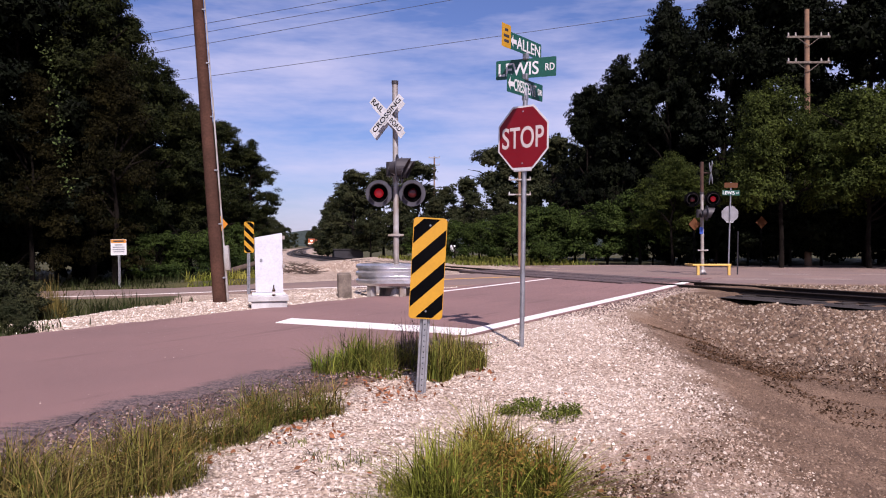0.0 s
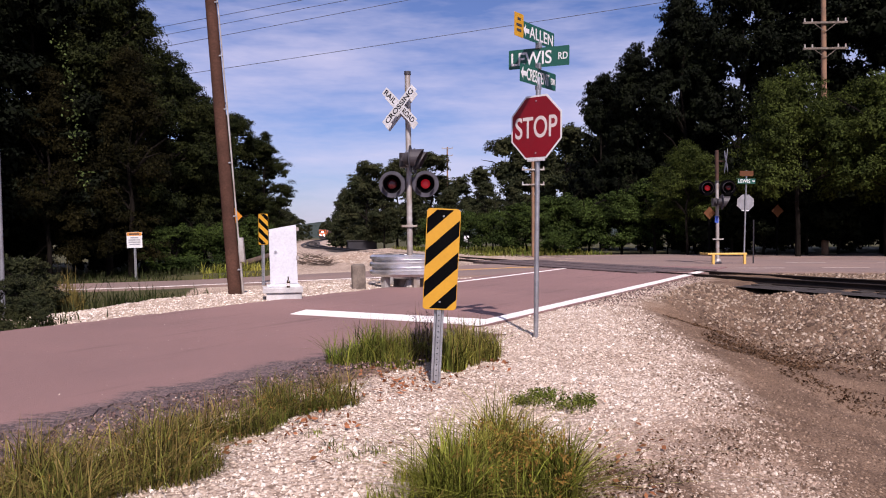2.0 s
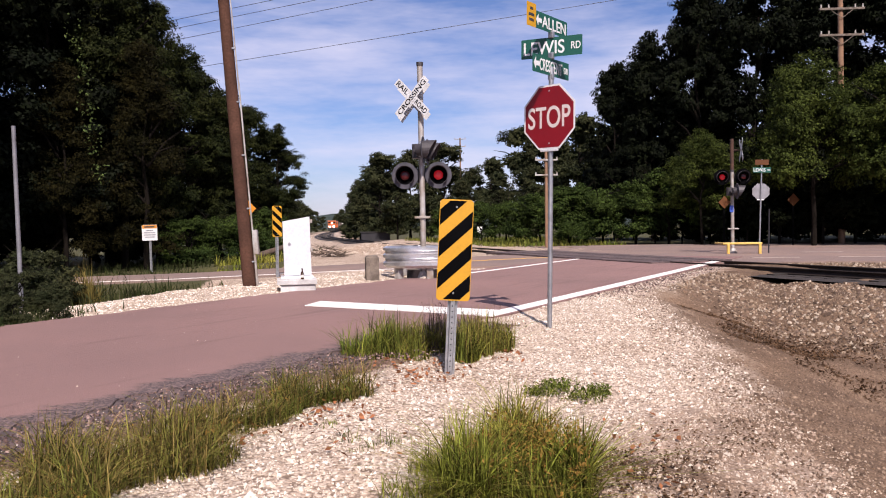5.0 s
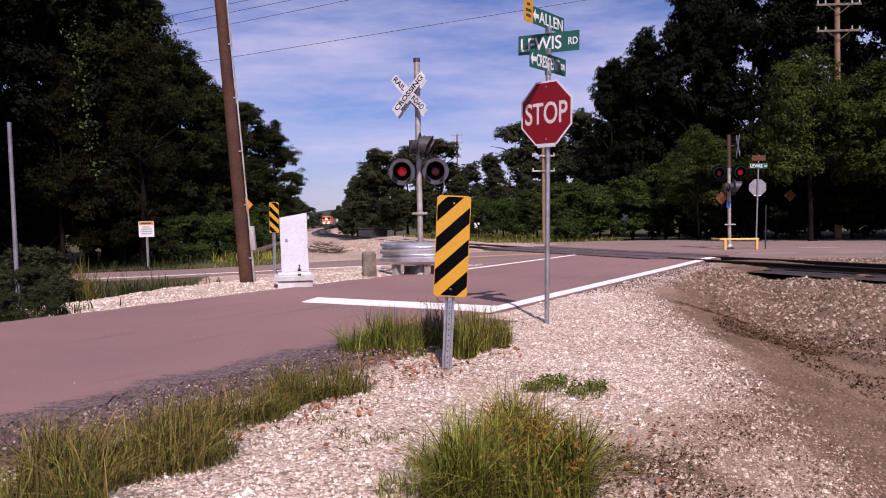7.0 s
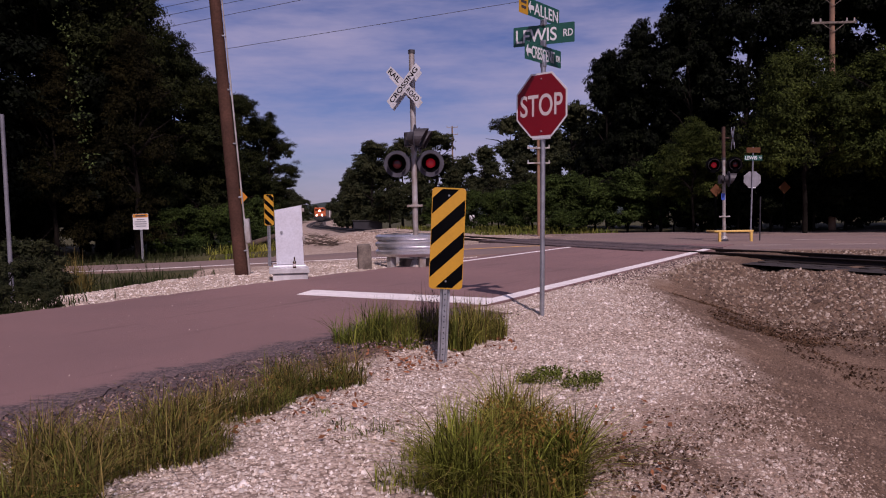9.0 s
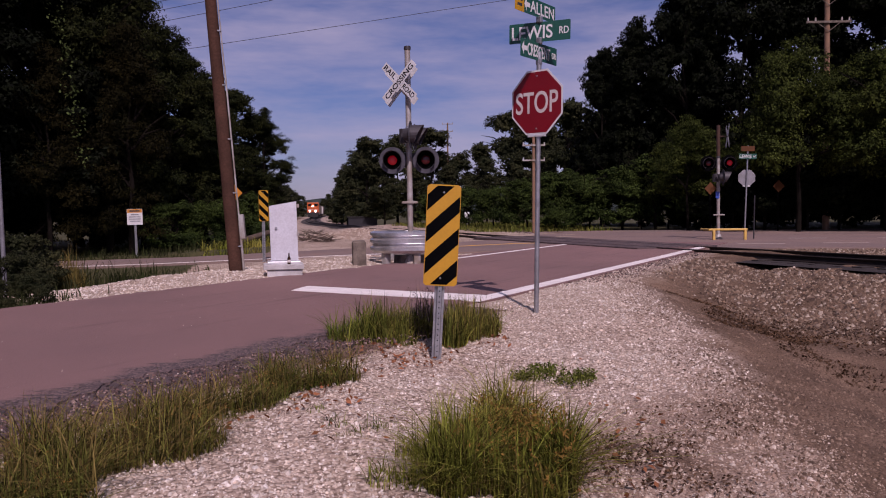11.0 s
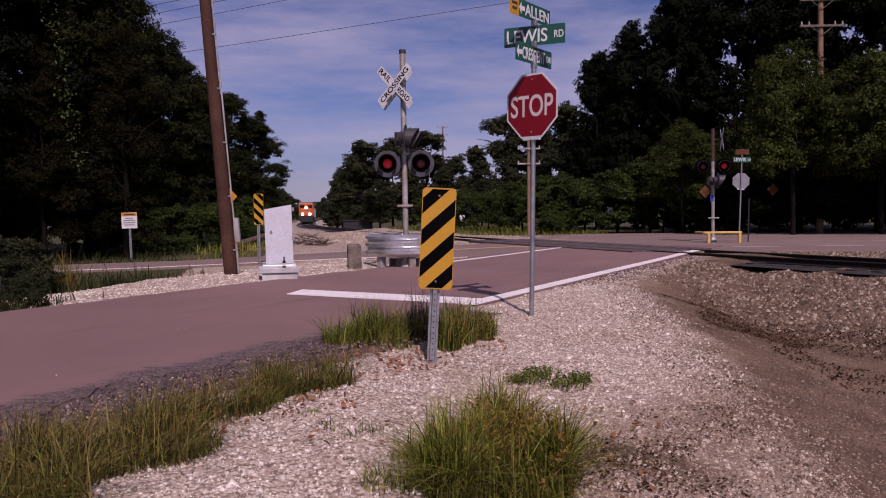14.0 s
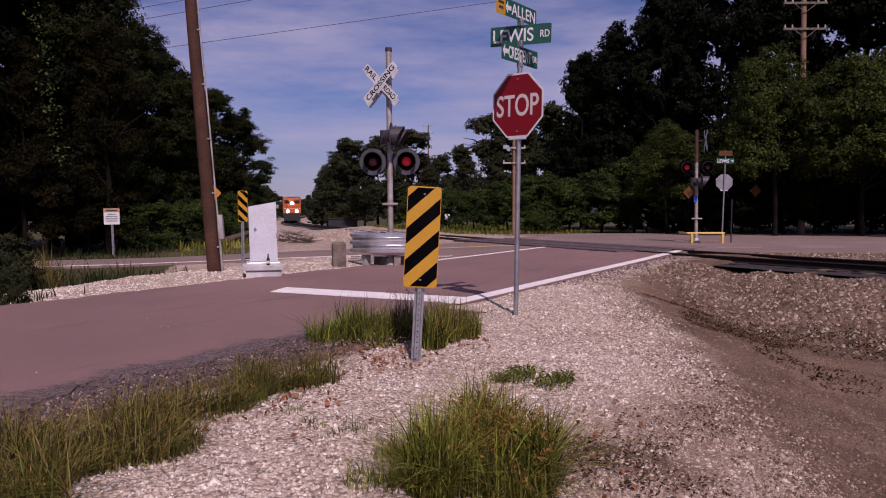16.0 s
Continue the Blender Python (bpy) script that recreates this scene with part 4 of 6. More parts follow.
# ---- signs ----
def u_post(parent, h, w=0.06, mat=None, name="post"):
    """A perforated channel post, its flat face towards local -y."""
    bm = bmesh.new()
    outline = [(-w * 0.75, 0.012), (-w * 0.45, 0.012), (-w * 0.3, -0.022), (w * 0.3, -0.022), (w * 0.45, 0.012), (w * 0.75, 0.012), (w * 0.75, 0.017), (w * 0.4, 0.017), (w * 0.25, -0.017), (-w * 0.25, -0.017), (-w * 0.4, 0.017), (-w * 0.75, 0.017)]
    lo = [bm.verts.new((x, y, -0.3)) for x, y in outline]
    hi = [bm.verts.new((x, y, h)) for x, y in outline]
    k = len(outline)
    for i in range(k):
        bm.faces.new((lo[i], lo[(i + 1) % k], hi[(i + 1) % k], hi[i]))
    bm.faces.new(hi)
    bm.faces.new(lo[::-1])
    post = part(name, bm, mat or M_GALV, parent)
    hole = bmesh.new()
    for i in range(int(h / 0.05)):
        rod(hole, (0, -0.0225, 0.03 + i * 0.05), (0, -0.0235, 0.03 + i * 0.05), 0.006, seg=8)
    tagged(part("bolt_holes", hole, M_BLACK, post, "row of punched holes"), kind="stuff")
    return post


def bolt(parent, x, z, y=-0.012, mat=None):
    bm = rod(bmesh.new(), (0, 0, 0), (0, -0.008, 0), 0.011, 0.008, 8)
    return part("bolt", bm, mat or M_GALV, parent, m=pose(x, y, z))


def object_marker(m, h0, label, w=0.305, h=0.914, way=1):
    """Black and yellow striped warning plate on a channel post; h0: the height of its lower edge."""
    t = thing("object_marker", m, label, "road sign", "striped markers")
    u_post(t, h0 + h - 0.05)
    face = part("sign_plate", plate(bmesh.new(), round_rect(w, h, 0.035), 0.004, pose(0, -0.028, h0 + h / 2)), M_AMBER, t)
    for k in range(-2, 2):
        bm = bmesh.new()
        zc = (k * 0.287 + 0.144) * h / 0.914
        rise, half = w * 0.92 * way, 0.0715 * h / 0.914
        pts = [(-w / 2, zc - rise / 2 - half), (-w / 2, zc - rise / 2 + half), (w / 2, zc + rise / 2 + half), (w / 2, zc + rise / 2 - half)]
        lim = h / 2 - 0.012
        clipped = []
        for i in range(4):
            (x1, z1), (x2, z2) = pts[i], pts[(i + 1) % 4]
            clipped.append((x1, z1)) if abs(z1) <= lim else None
            for edge in (-lim, lim):
                if (z1 - edge) * (z2 - edge) < 0:
                    f = (edge - z1) / (z2 - z1)
                    clipped.append((x1 + f * (x2 - x1), edge))
        if len(clipped) < 3:
            continue
        cx, cz = sum(p[0] for p in clipped) / len(clipped), sum(p[1] for p in clipped) / len(clipped)
        clipped.sort(key=lambda p: -math.atan2(p[1] - cz, p[0] - cx))
        part("stripe", plate(bm, [(x * 0.965, z) for x, z in clipped], 0.002, pose(0, -0.0312, h0 + h / 2)), M_BLACK, face, "black diagonal stripe")
    bolt(t, 0, h0 + h - 0.07, -0.031)
    bolt(t, 0, h0 + 0.07, -0.031)
    return t


object_marker(pose(-0.20, 6.95, ground_at(-0.2, 6.95), 0, 3.2, 3), 0.68, "yellow and black striped marker on a perforated steel post in gravel")
object_marker(pose(-5.46, 21.6, ground_at(-5.46, 21.6), 0, 0, 32), 1.17, "yellow and black striped marker beside the white cabinet", 0.275, 0.87, -1)


def octagon(size):
    r = size / 2 / math.cos(radians(22.5))
    return [(r * math.sin(radians(22.5 + 45 * k)), r * math.cos(radians(22.5 + 45 * k))) for k in range(8)]


def street_blade(parent, body, w, h, m, arrow=False, suffix=""):
    """A green blade with white words on both sides of the post."""
    blade = part("name_blade", plate(bmesh.new(), round_rect(w, h, 0.012), 0.004), M_GREEN, parent, "green street name blade", m)
    x0 = -0.02
    wide = w * 0.86
    if arrow:
        bm = plate(bmesh.new(), [(-0.5, 0), (-0.1, 0.5), (-0.1, 0.18), (0.5, 0.18), (0.5, -0.18), (-0.1, -0.18), (-0.1, -0.5)], 0.002, pose(-w / 2 + 0.085, -0.0032, 0) @ Matrix.Diagonal((0.13, 1, h * 0.72, 1)))
        part("arrow", bm, M_SIGN_WHITE, blade, "white arrow")
        wide, x0 = w - 0.19, 0.06
    if suffix:
        sw = w * 0.12 if arrow else w * 0.15
        lettering("suffix", suffix, sw, h * 0.36, M_SIGN_WHITE, blade, pose(w / 2 - sw / 2 - 0.02, -0.0035, -0.0))
        wide -= sw + 0.03
        x0 -= (sw + 0.03) / 2
    lettering("lettering", body, wide, h * 0.68, M_SIGN_WHITE, blade, pose(x0, -0.0035, 0))
    return blade


def stop_sign(m, label, h0=2.13, size=0.762, blades=True, lean=0.0):
    t = thing("stop_sign", m, label, "road sign", "stop signs")
    post = part("post", rod(bmesh.new(), (0, 0, -0.3), (0, 0, h0 + size + (0.22 if blades else -0.05)), 0.03, seg=16), M_GALV, t, "grey round steel post", smooth=True)
    face = part("sign_plate", plate(bmesh.new(), octagon(size), 0.004, pose(0, -0.036, h0 + size / 2)), M_SIGN_WHITE, t, "white-bordered octagonal plate")
    part("red_field", plate(bmesh.new(), octagon(size - 0.045), 0.002, pose(0, -0.039, h0 + size / 2)), M_RED, face, "faded red field")
    part("plate_back", plate(bmesh.new(), octagon(size - 0.004), 0.002, pose(0, -0.0325, h0 + size / 2)), M_BACK, face, "bare aluminium back")
    lettering("lettering", "STOP", size * 0.83, size * 0.34, M_CREAM, face, pose(0, -0.0408, h0 + size * 0.5))
    bolt(t, 0, h0 + size - 0.07, -0.04)
    bolt(t, 0, h0 + 0.07, -0.04)
    for z in (h0 - 0.012,):
        part("bracket", box(bmesh.new(), 0.27, 0.02, 0.03, pose(0, -0.03, z), 0.004), M_ALU, t)
    return t


STOP = (0.965, 9.42)
stop = stop_sign(pose(*STOP, ground_at(*STOP), 0, 1.0, -44), "red octagonal stop sign with street name blades on a grey post", 2.18, 0.77)
bz = 2.19 + 0.762
part("blade_cap", box(bmesh.new(), 0.07, 0.05, 0.07, pose(0, 0, bz + 0.10), 0.01), M_GALV, stop)
street_blade(stop, "CRESCENT", 0.86, 0.21, pose(0, 0, bz + 0.215, 0, 0, 98), True, "DR")
part("blade_cross", box(bmesh.new(), 0.07, 0.05, 0.08, pose(0, 0, bz + 0.35), 0.01), M_GALV, stop)
street_blade(stop, "LEWIS", 0.77, 0.235, pose(0, 0, bz + 0.455, 0, 0, 19), False, "RD")
part("blade_cross", box(bmesh.new(), 0.07, 0.05, 0.08, pose(0, 0, bz + 0.60), 0.01), M_GALV, stop)
top_blade = street_blade(stop, "ALLEN", 0.76, 0.20, pose(0, 0, bz + 0.72, 0, 0, 98), True)
part("yellow_panel", plate(bmesh.new(), round_rect(0.2, 0.27, 0.01), 0.004, pose(-0.47, -0.006, 0.03)), M_AMBER, top_blade, "yellow panel with small unreadable lines")
for z, w in ((0.10, 0.07), (0.03, 0.12), (-0.03, 0.1)):
    part("text_bar", box(bmesh.new(), w, 0.002, 0.03, pose(-0.47, -0.009, 0.03 + z - 0.03)), M_LAMP_BLACK, top_blade, "dark bar of small print")

FAR_STOP = (11.25, 30.3)
far_stop = stop_sign(pose(*FAR_STOP, 0.12, 0, -1.5, 168), "stop sign seen from behind, bare grey metal", 2.1, 0.62)
part("post_top", rod(bmesh.new(), (0, 0, 2.6), (0, 0, 3.66), 0.028, seg=12), M_GALV, far_stop, smooth=True)
part("orange_panel", plate(bmesh.new(), round_rect(0.5, 0.2, 0.01), 0.004, pose(0, 0.05, 3.54)), M_DIM_ORANGE, far_stop, "dim orange panel above the street name")
street_blade(far_stop, "LEWIS", 0.66, 0.2, pose(0, 0.06, 3.24, 0, 0, 184), False, "RD")


# ---- crossing signals ----
def crossbuck(parent, m):
    c = part("crossbuck", plate(bmesh.new(), round_rect(1.12, 0.185, 0.01), 0.004, pose(0, 0, 0, 0, -45, 0)), M_BUCK, parent, "white crossbuck blades", m)
    part("blade", plate(bmesh.new(), round_rect(1.12, 0.185, 0.01), 0.004, pose(0, 0.006, 0, 0, 45, 0)), M_BUCK, c)
    lettering("lettering", "CROSSING", 0.98, 0.12, M_BLACK, c, pose(0, -0.0035, 0, 0, -45, 0))
    lettering("lettering", "RAIL", 0.38, 0.12, M_BLACK, c, pose(0, 0.0025, 0, 0, 45, 0) @ pose(-0.33, 0, 0))
    lettering("lettering", "ROAD", 0.38, 0.12, M_BLACK, c, pose(0, 0.0025, 0, 0, 45, 0) @ pose(0.33, 0, 0))
    return c


LENSES = []


def flasher(parent, m, phase, disc=None):
    """A round signal lamp with background disc, hood and a lamp that turns its lit or dark side to the front."""
    bm = rod(bmesh.new(), (0, 0.0, 0), (0, 0.012, 0), 0.305, seg=32)
    f = part("signal_lamp", bm, disc or M_DISC, parent, "round crossing lamp on a faded dark disc", m)
    part("lamp_case", rod(bmesh.new(), (0, 0.012, 0), (0, 0.16, 0), 0.17, 0.12, 20), M_LAMP_BLACK, f, smooth=True)
    part("lens_rim", rod(bmesh.new(), (0, -0.004, 0), (0, 0, 0), 0.205, seg=24), M_BLACK, f, "black lens surround")
    hood = bmesh.new()
    seg = 18
    inner = []
    for k in range(seg + 1):
        a = radians(-60 + 300 * k / seg)
        depth = 0.30 * (0.35 + 0.65 * max(0.0, math.sin(a) * 0.6 + 0.4))
        ring = []
        for r, y in ((0.205, 0.0), (0.205, -depth), (0.213, -depth), (0.213, 0.0)):
            ring.append(hood.verts.new((r * math.cos(a), y, r * math.sin(a))))
        inner.append(ring)
    for p, q in zip(inner, inner[1:]):
        for k in range(4):
            hood.faces.new((p[k], p[(k + 1) % 4], q[(k + 1) % 4], q[k]))
    part("hood", hood, M_LAMP_BLACK, f, "black lamp hood")
    # lens drum: one half lit red, the other dark
    dark = bmesh.new()
    bmesh.ops.create_uvsphere(dark, u_segments=24, v_segments=12, radius=0.108)
    for v in dark.verts:
        v.co.y *= 0.35
    lit = dark.copy()
    bmesh.ops.delete(lit, geom=[q for q in lit.faces if q.calc_center_median().y > 0], context="FACES")
    bmesh.ops.delete(dark, geom=[q for q in dark.faces if q.calc_center_median().y < 0], context="FACES")
    lens = part("lens", lit, M_RED_LIT, f, "glowing red lens", pose(0, -0.06, 0), True)
    part("dark_lens", dark, M_RED_LENS, lens, "unlit dark red lens", smooth=True)
    LENSES.append((lens, phase))
    return f


def signal_mast(m, label, height_m=4.95, lamps=2.55, second_turn=75, buck_turn=0):
    t = thing("crossing_signal", m, label, "railway signal", "crossing signals")
    part("mast", rod(bmesh.new(), (0, 0, 0), (0, 0, height_m), 0.065, seg=18), M_GALV_PALE, t, "pale steel mast", smooth=True)
    part("base", rod(bmesh.new(), (0, 0, -0.05), (0, 0, 0.22), 0.2, 0.1, 12), M_GALV_PALE, t)
    part("cap", rod(bmesh.new(), (0, 0, height_m - 0.02), (0, 0, height_m + 0.06), 0.078, seg=16), M_LAMP_BLACK, t)
    return t


def lamp_arm(t, z, turn, phases, spacing=0.762, back=0.0, disc=None):
    g = part("lamp_arm", rod(bmesh.new(), (-spacing / 2, 0.1, 0), (spacing / 2, 0.1, 0), 0.035, seg=10), M_LAMP_BLACK, t, "black cross arm", pose(0, -back, z, 0, 0, turn))
    part("junction_box", rod(bmesh.new(), (0, 0.1, -0.16), (0, 0.1, 0.16), 0.12, seg=14), M_LAMP_BLACK, g)
    return [flasher(t, pose(0, -back, z, 0, 0, turn) @ pose(x, -0.1, 0), p, disc) for x, p in zip((-spacing / 2, spacing / 2), phases)]


MAST = (-1.07, 17.7)
mast = signal_mast(pose(*MAST, ground_at(*MAST), 0, -0.4, 0), "railway crossing signal with crossbuck and red flashing lamps")
crossbuck(mast, pose(-0.19, -0.14, 4.2, 0, 0, -26))
crossbuck(mast, pose(-0.16, 0.14, 4.14, 0, 0, 150))
lamp_arm(mast, 2.42, 2, (0, 1))
lamp_arm(mast, 2.98, 84, (0, 1), 0.62)
bell = bmesh.new()
bmesh.ops.create_uvsphere(bell, u_segments=20, v_segments=12, radius=0.16)
for v in bell.verts:
    v.co = Vector((v.co.x * 0.95, v.co.y * 0.6, v.co.z * 1.25))
part("bell", bell, M_GALV, mast, "round grey metal bell", pose(0.04, -0.2, 3.0), True)
part("bell_band", rod(bmesh.new(), (0, 0, 1.42), (0, 0, 1.5), 0.085, seg=16), M_GALV_PALE, mast)
part("band_arm", box(bmesh.new(), 0.36, 0.04, 0.05, pose(0, -0.08, 1.46), 0.006), M_GALV_PALE, mast)

FAR_MAST = (10.2, 30.2)
far_mast = signal_mast(pose(*FAR_MAST, 0.12, 0, -0.5, 0), "far railway crossing signal with red flashing lamps", 3.2)
part("mast_top", rod(bmesh.new(), (0, 0, 3.2), (0, 0, 4.45), 0.07, seg=14), M_RUST, far_mast, "rusty brown mast top", smooth=True)
crossbuck(far_mast, pose(0.38, 0.06, 4.02, 0, 0, 80))
part("bracket", rod(bmesh.new(), (0, 0, 4.02), (0.38, 0.06, 4.02), 0.025, seg=8), M_RUST, far_mast)
lamp_arm(far_mast, 2.98, -8, (1, 0), 0.78, disc=M_BLACK)
lamp_arm(far_mast, 2.42, 85, (1, 0), 0.7)
part("number_plate", plate(bmesh.new(), round_rect(0.14, 0.26, 0.01), 0.004, pose(-0.05, -0.075, 1.75)), M_BLUE, far_mast, "small blue plate")
part("band_arm", box(bmesh.new(), 0.42, 0.04, 0.05, pose(0, -0.08, 0.98), 0.006), M_GALV_PALE, far_mast)


# ---- guard rail round the signal ----
def guard_ring():
    g = thing("guard_rail", pose(-1.12, 18.1, ground_at(-1.12, 18.1)), "curved corrugated steel guard rail round the signal mast", "guard rail")
    prof = [(0.0, 0.30), (0.03, 0.33), (0.075, 0.36), (0.075, 0.42), (0.02, 0.46), (0.02, 0.50), (0.075, 0.54), (0.075, 0.60), (0.02, 0.64), (0.02, 0.68), (0.07, 0.71), (0.07, 0.76), (0.03, 0.79), (0.0, 0.8)]
    bm = bmesh.new()
    rings = []
    for k in range(41):
        a = radians(60 + 350 * k / 40)
        rx, ry = 0.86, 0.72
        row = [bm.verts.new(((rx + d) * math.cos(a), (ry + d) * math.sin(a), z)) for d, z in prof]
        row += [bm.verts.new(((rx + d - 0.012) * math.cos(a), (ry + d - 0.012) * math.sin(a), z)) for d, z in prof[::-1]]
        rings.append(row)
    for p, q in zip(rings, rings[1:]):
        for k in range(len(p)):
            bm.faces.new((p[k], p[(k + 1) % len(p)], q[(k + 1) % len(p)], q[k]))
    bm.faces.new(rings[0])
    bm.faces.new(rings[-1][::-1])
    part("rail_band", bm, M_BAND, g, "bright corrugated steel band", smooth=True)
    for a in (225, 285, 335, 45, 135):
        part("post", box(bmesh.new(), 0.15, 0.15, 0.72, pose(0.74 * math.cos(radians(a)), 0.60 * math.sin(radians(a)), 0.28, 0, 0, a), 0.008), M_GALV_PALE, g)
    part("footing", rod(bmesh.new(), (0.1, 0.0, -0.05), (0.1, 0.0, 0.24), 0.5, 0.46, 20), M_WOOD_GREY, g, "round brown footing under the mast")
    return g


guard_ring()
gp = thing("timber_post", pose(-2.22, 17.3, ground_at(-2.22, 17.3)), "short weathered square timber post in gravel", "post")
part("stump", box(bmesh.new(), 0.3, 0.3, 0.62, pose(0, 0, 0.22, 1, -1, 12), 0.02), M_WOOD_GREY, gp)
part("stump_cap", box(bmesh.new(), 0.25, 0.25, 0.03, pose(0, 0, 0.535, 1, -1, 12), 0.01), M_WOOD_GREY, gp)


# ---- white cabinet ----
def cabinet():
    c = thing("signal_cabinet", pose(-3.35, 14.75, ground_at(-3.35, 14.75), 0, 0, 14), "white painted metal cabinet on a pale concrete base", "cabinet")
    part("base", box(bmesh.new(), 0.66, 0.56, 0.20, pose(0.01, 0, 0.03), 0.015), M_CONCRETE, c)
    part("base_slab", box(bmesh.new(), 0.75, 0.64, 0.10, pose(-0.01, 0, 0.185), 0.012), M_CONCRETE, c)
    part("plinth", box(bmesh.new(), 0.62, 0.5, 0.05, pose(0, 0, 0.26), 0.01), M_ALU, c)
    bm = bmesh.new()
    pts = [(-0.24, 0.28), (-0.262, 1.34), (0.245, 1.43), (0.27, 0.28)]
    plate(bm, pts, 0.42)
    body = part("body", bm, M_BOX, c)
    part("door", plate(bmesh.new(), [(-0.222, 0.31), (-0.241, 1.31), (0.226, 1.39), (0.25, 0.31)], 0.012, pose(0, -0.215, 0)), M_BOX, c, "white door with chipped paint")
    part("latch", rod(bmesh.new(), (-0.14, -0.221, 0.92), (-0.14, -0.245, 0.92), 0.025, seg=12), M_GALV, c)
    for z in (0.8, 1.34):
        part("hinge", box(bmesh.new(), 0.05, 0.06, 0.07, pose(0.27, -0.2, z), 0.006), M_GALV_PALE, c)
    return c


cab = cabinet()
glass = thing("bottle", cab.matrix_basis @ pose(0.09, -0.27, 0.235), "small dark brown glass bottle standing on the cabinet base", "bottle")
bm = bmesh.new()
rod(bm, (0, 0, 0), (0, 0, 0.115), 0.032, seg=14)
rod(bm, (0, 0, 0.115), (0, 0, 0.155), 0.032, 0.013, 14)
rod(bm, (0, 0, 0.155), (0, 0, 0.21), 0.013, seg=12)
part("body", bm, M_GLASS_BROWN, glass, smooth=True)
part("label", rod(bmesh.new(), (0, 0, 0.035), (0, 0, 0.085), 0.0335, seg=14), M_CREAM, glass, "worn pale paper label", smooth=True)


# ---- utility poles and wires ----
POLE = (-4.56, 15.7)
pole = thing("utility_pole", pose(*POLE, ground_at(*POLE), -1, -4.4, 0), "leaning brown wooden utility pole with pale conduit", "utility pole", "utility poles")
part("shaft", rod(bmesh.new(), (0, 0, -0.4), (0, 0, 10.6), 0.138, 0.096, 18), M_POLE_WOOD, pole, smooth=True)
bm = bmesh.new()
rod(bm, (0.175, -0.03, 0.9), (0.165, -0.03, 4.2), 0.018, seg=10)
rod(bm, (0.162, -0.03, 4.1), (0.12, -0.03, 10.5), 0.014, seg=10)
rod(bm, (0.175, -0.03, -0.2), (0.175, -0.03, 1.0), 0.026, seg=10)
part("conduit", bm, M_GALV_PALE, pole, "pale grey conduit", smooth=True)
for z in (0.5, 1.6, 2.7, 3.8, 4.9, 6.0):
    part("strap", box(bmesh.new(), 0.07, 0.03, 0.03, pose(0.15 - z * 0.004, -0.06, z), 0.004), M_GALV, pole)
part("meter_box", box(bmesh.new(), 0.1, 0.1, 0.5, pose(0.22, -0.02, 0.9), 0.01), M_GALV_PALE, pole, "small grey metal box")

FARPOLE = (20.2, 42.5)
fp = thing("rail_line_pole", pose(*FARPOLE, ground_at(*FARPOLE), 0, -0.5, 0), "tall pale wooden pole with two cross arms and insulators", "utility pole", "utility poles")
part("shaft", rod(bmesh.new(), (0, 0, -0.3), (0, 0, 14.2), 0.19, 0.13, 14), M_POLE_PALE, fp, smooth=True)
for z in (12.65, 11.25):
    arm = part("cross_arm", box(bmesh.new(), 2.4, 0.1, 0.12, pose(0, -0.18, z), 0.01), M_WOOD_GREY, fp)
    for x in (-1.1, -0.7, 0.7, 1.1):
        part("insulator", rod(bmesh.new(), (x, -0.18, z + 0.06), (x, -0.18, z + 0.24), 0.05, 0.035, 10), M_GALV_PALE, arm)
    for s in (-1, 1):
        part("brace", rod(bmesh.new(), (0, -0.2, z - 0.5), (s * 0.6, -0.2, z - 0.05), 0.02, seg=6), M_WOOD_GREY, arm)

for k, (x, y, h, arms) in enumerate(((4.28, 43, 5.85, 3), (-1.0, 88, 11.5, 2))):
    lp = thing("line_pole", pose(x, y, ground_at(x, y)), "reddish wooden line pole with short cross arms", "utility pole", "utility poles")
    part("shaft", rod(bmesh.new(), (0, 0, -0.3), (0, 0, h), 0.095, 0.08, 12), M_POLE_PALE, lp, smooth=True)
    for j in range(arms):
        z = h - 0.15 - j * 0.83
        a = part("cross_arm", box(bmesh.new(), 1.25, 0.08, 0.08, pose(0, -0.12, z), 0.008), M_GALV_PALE, lp)
        for xx in (-0.58, 0.58):
            part("insulator", rod(bmesh.new(), (xx, -0.12, z + 0.04), (xx, -0.12, z + 0.17), 0.045, 0.03, 8), M_GALV_PALE, a)


def wire(a, b, sag, r, label):
    """One sagging round wire, swept as a single tube."""
    a, b = Vector(a), Vector(b)
    out = (b - a).cross(Vector((0, 0, 1))).normalized()
    verts, faces = [], []
    for k in range(41):
        p = a.lerp(b, k / 40) - Vector((0, 0, 4 * sag * (k / 40) * (1 - k / 40)))
        verts += [p + out * (r * math.cos(q * math.pi / 3)) + Vector((0, 0, r * math.sin(q * math.pi / 3))) for q in range(6)]
        if k:
            faces += [(6 * k - 6 + q, 6 * k - 6 + (q + 1) % 6, 6 * k + (q + 1) % 6, 6 * k + q) for q in range(6)]
    return tagged(new("overhead_wire", raw_mesh("overhead_wire", verts, faces, M_CABLE)), label, "cable", "overhead wires")


wire((-43.3, 56.0, 10.05), (76.4, 56.0, 26.98), 0.3, 0.018, "single black overhead wire across the road")
for z0 in (13.06, 12.43, 11.59):
    wire((-42.0, 56.0, z0), (84.0, 56.0, z0 + 22.98), 0.3, 0.018, "thin black overhead wire")


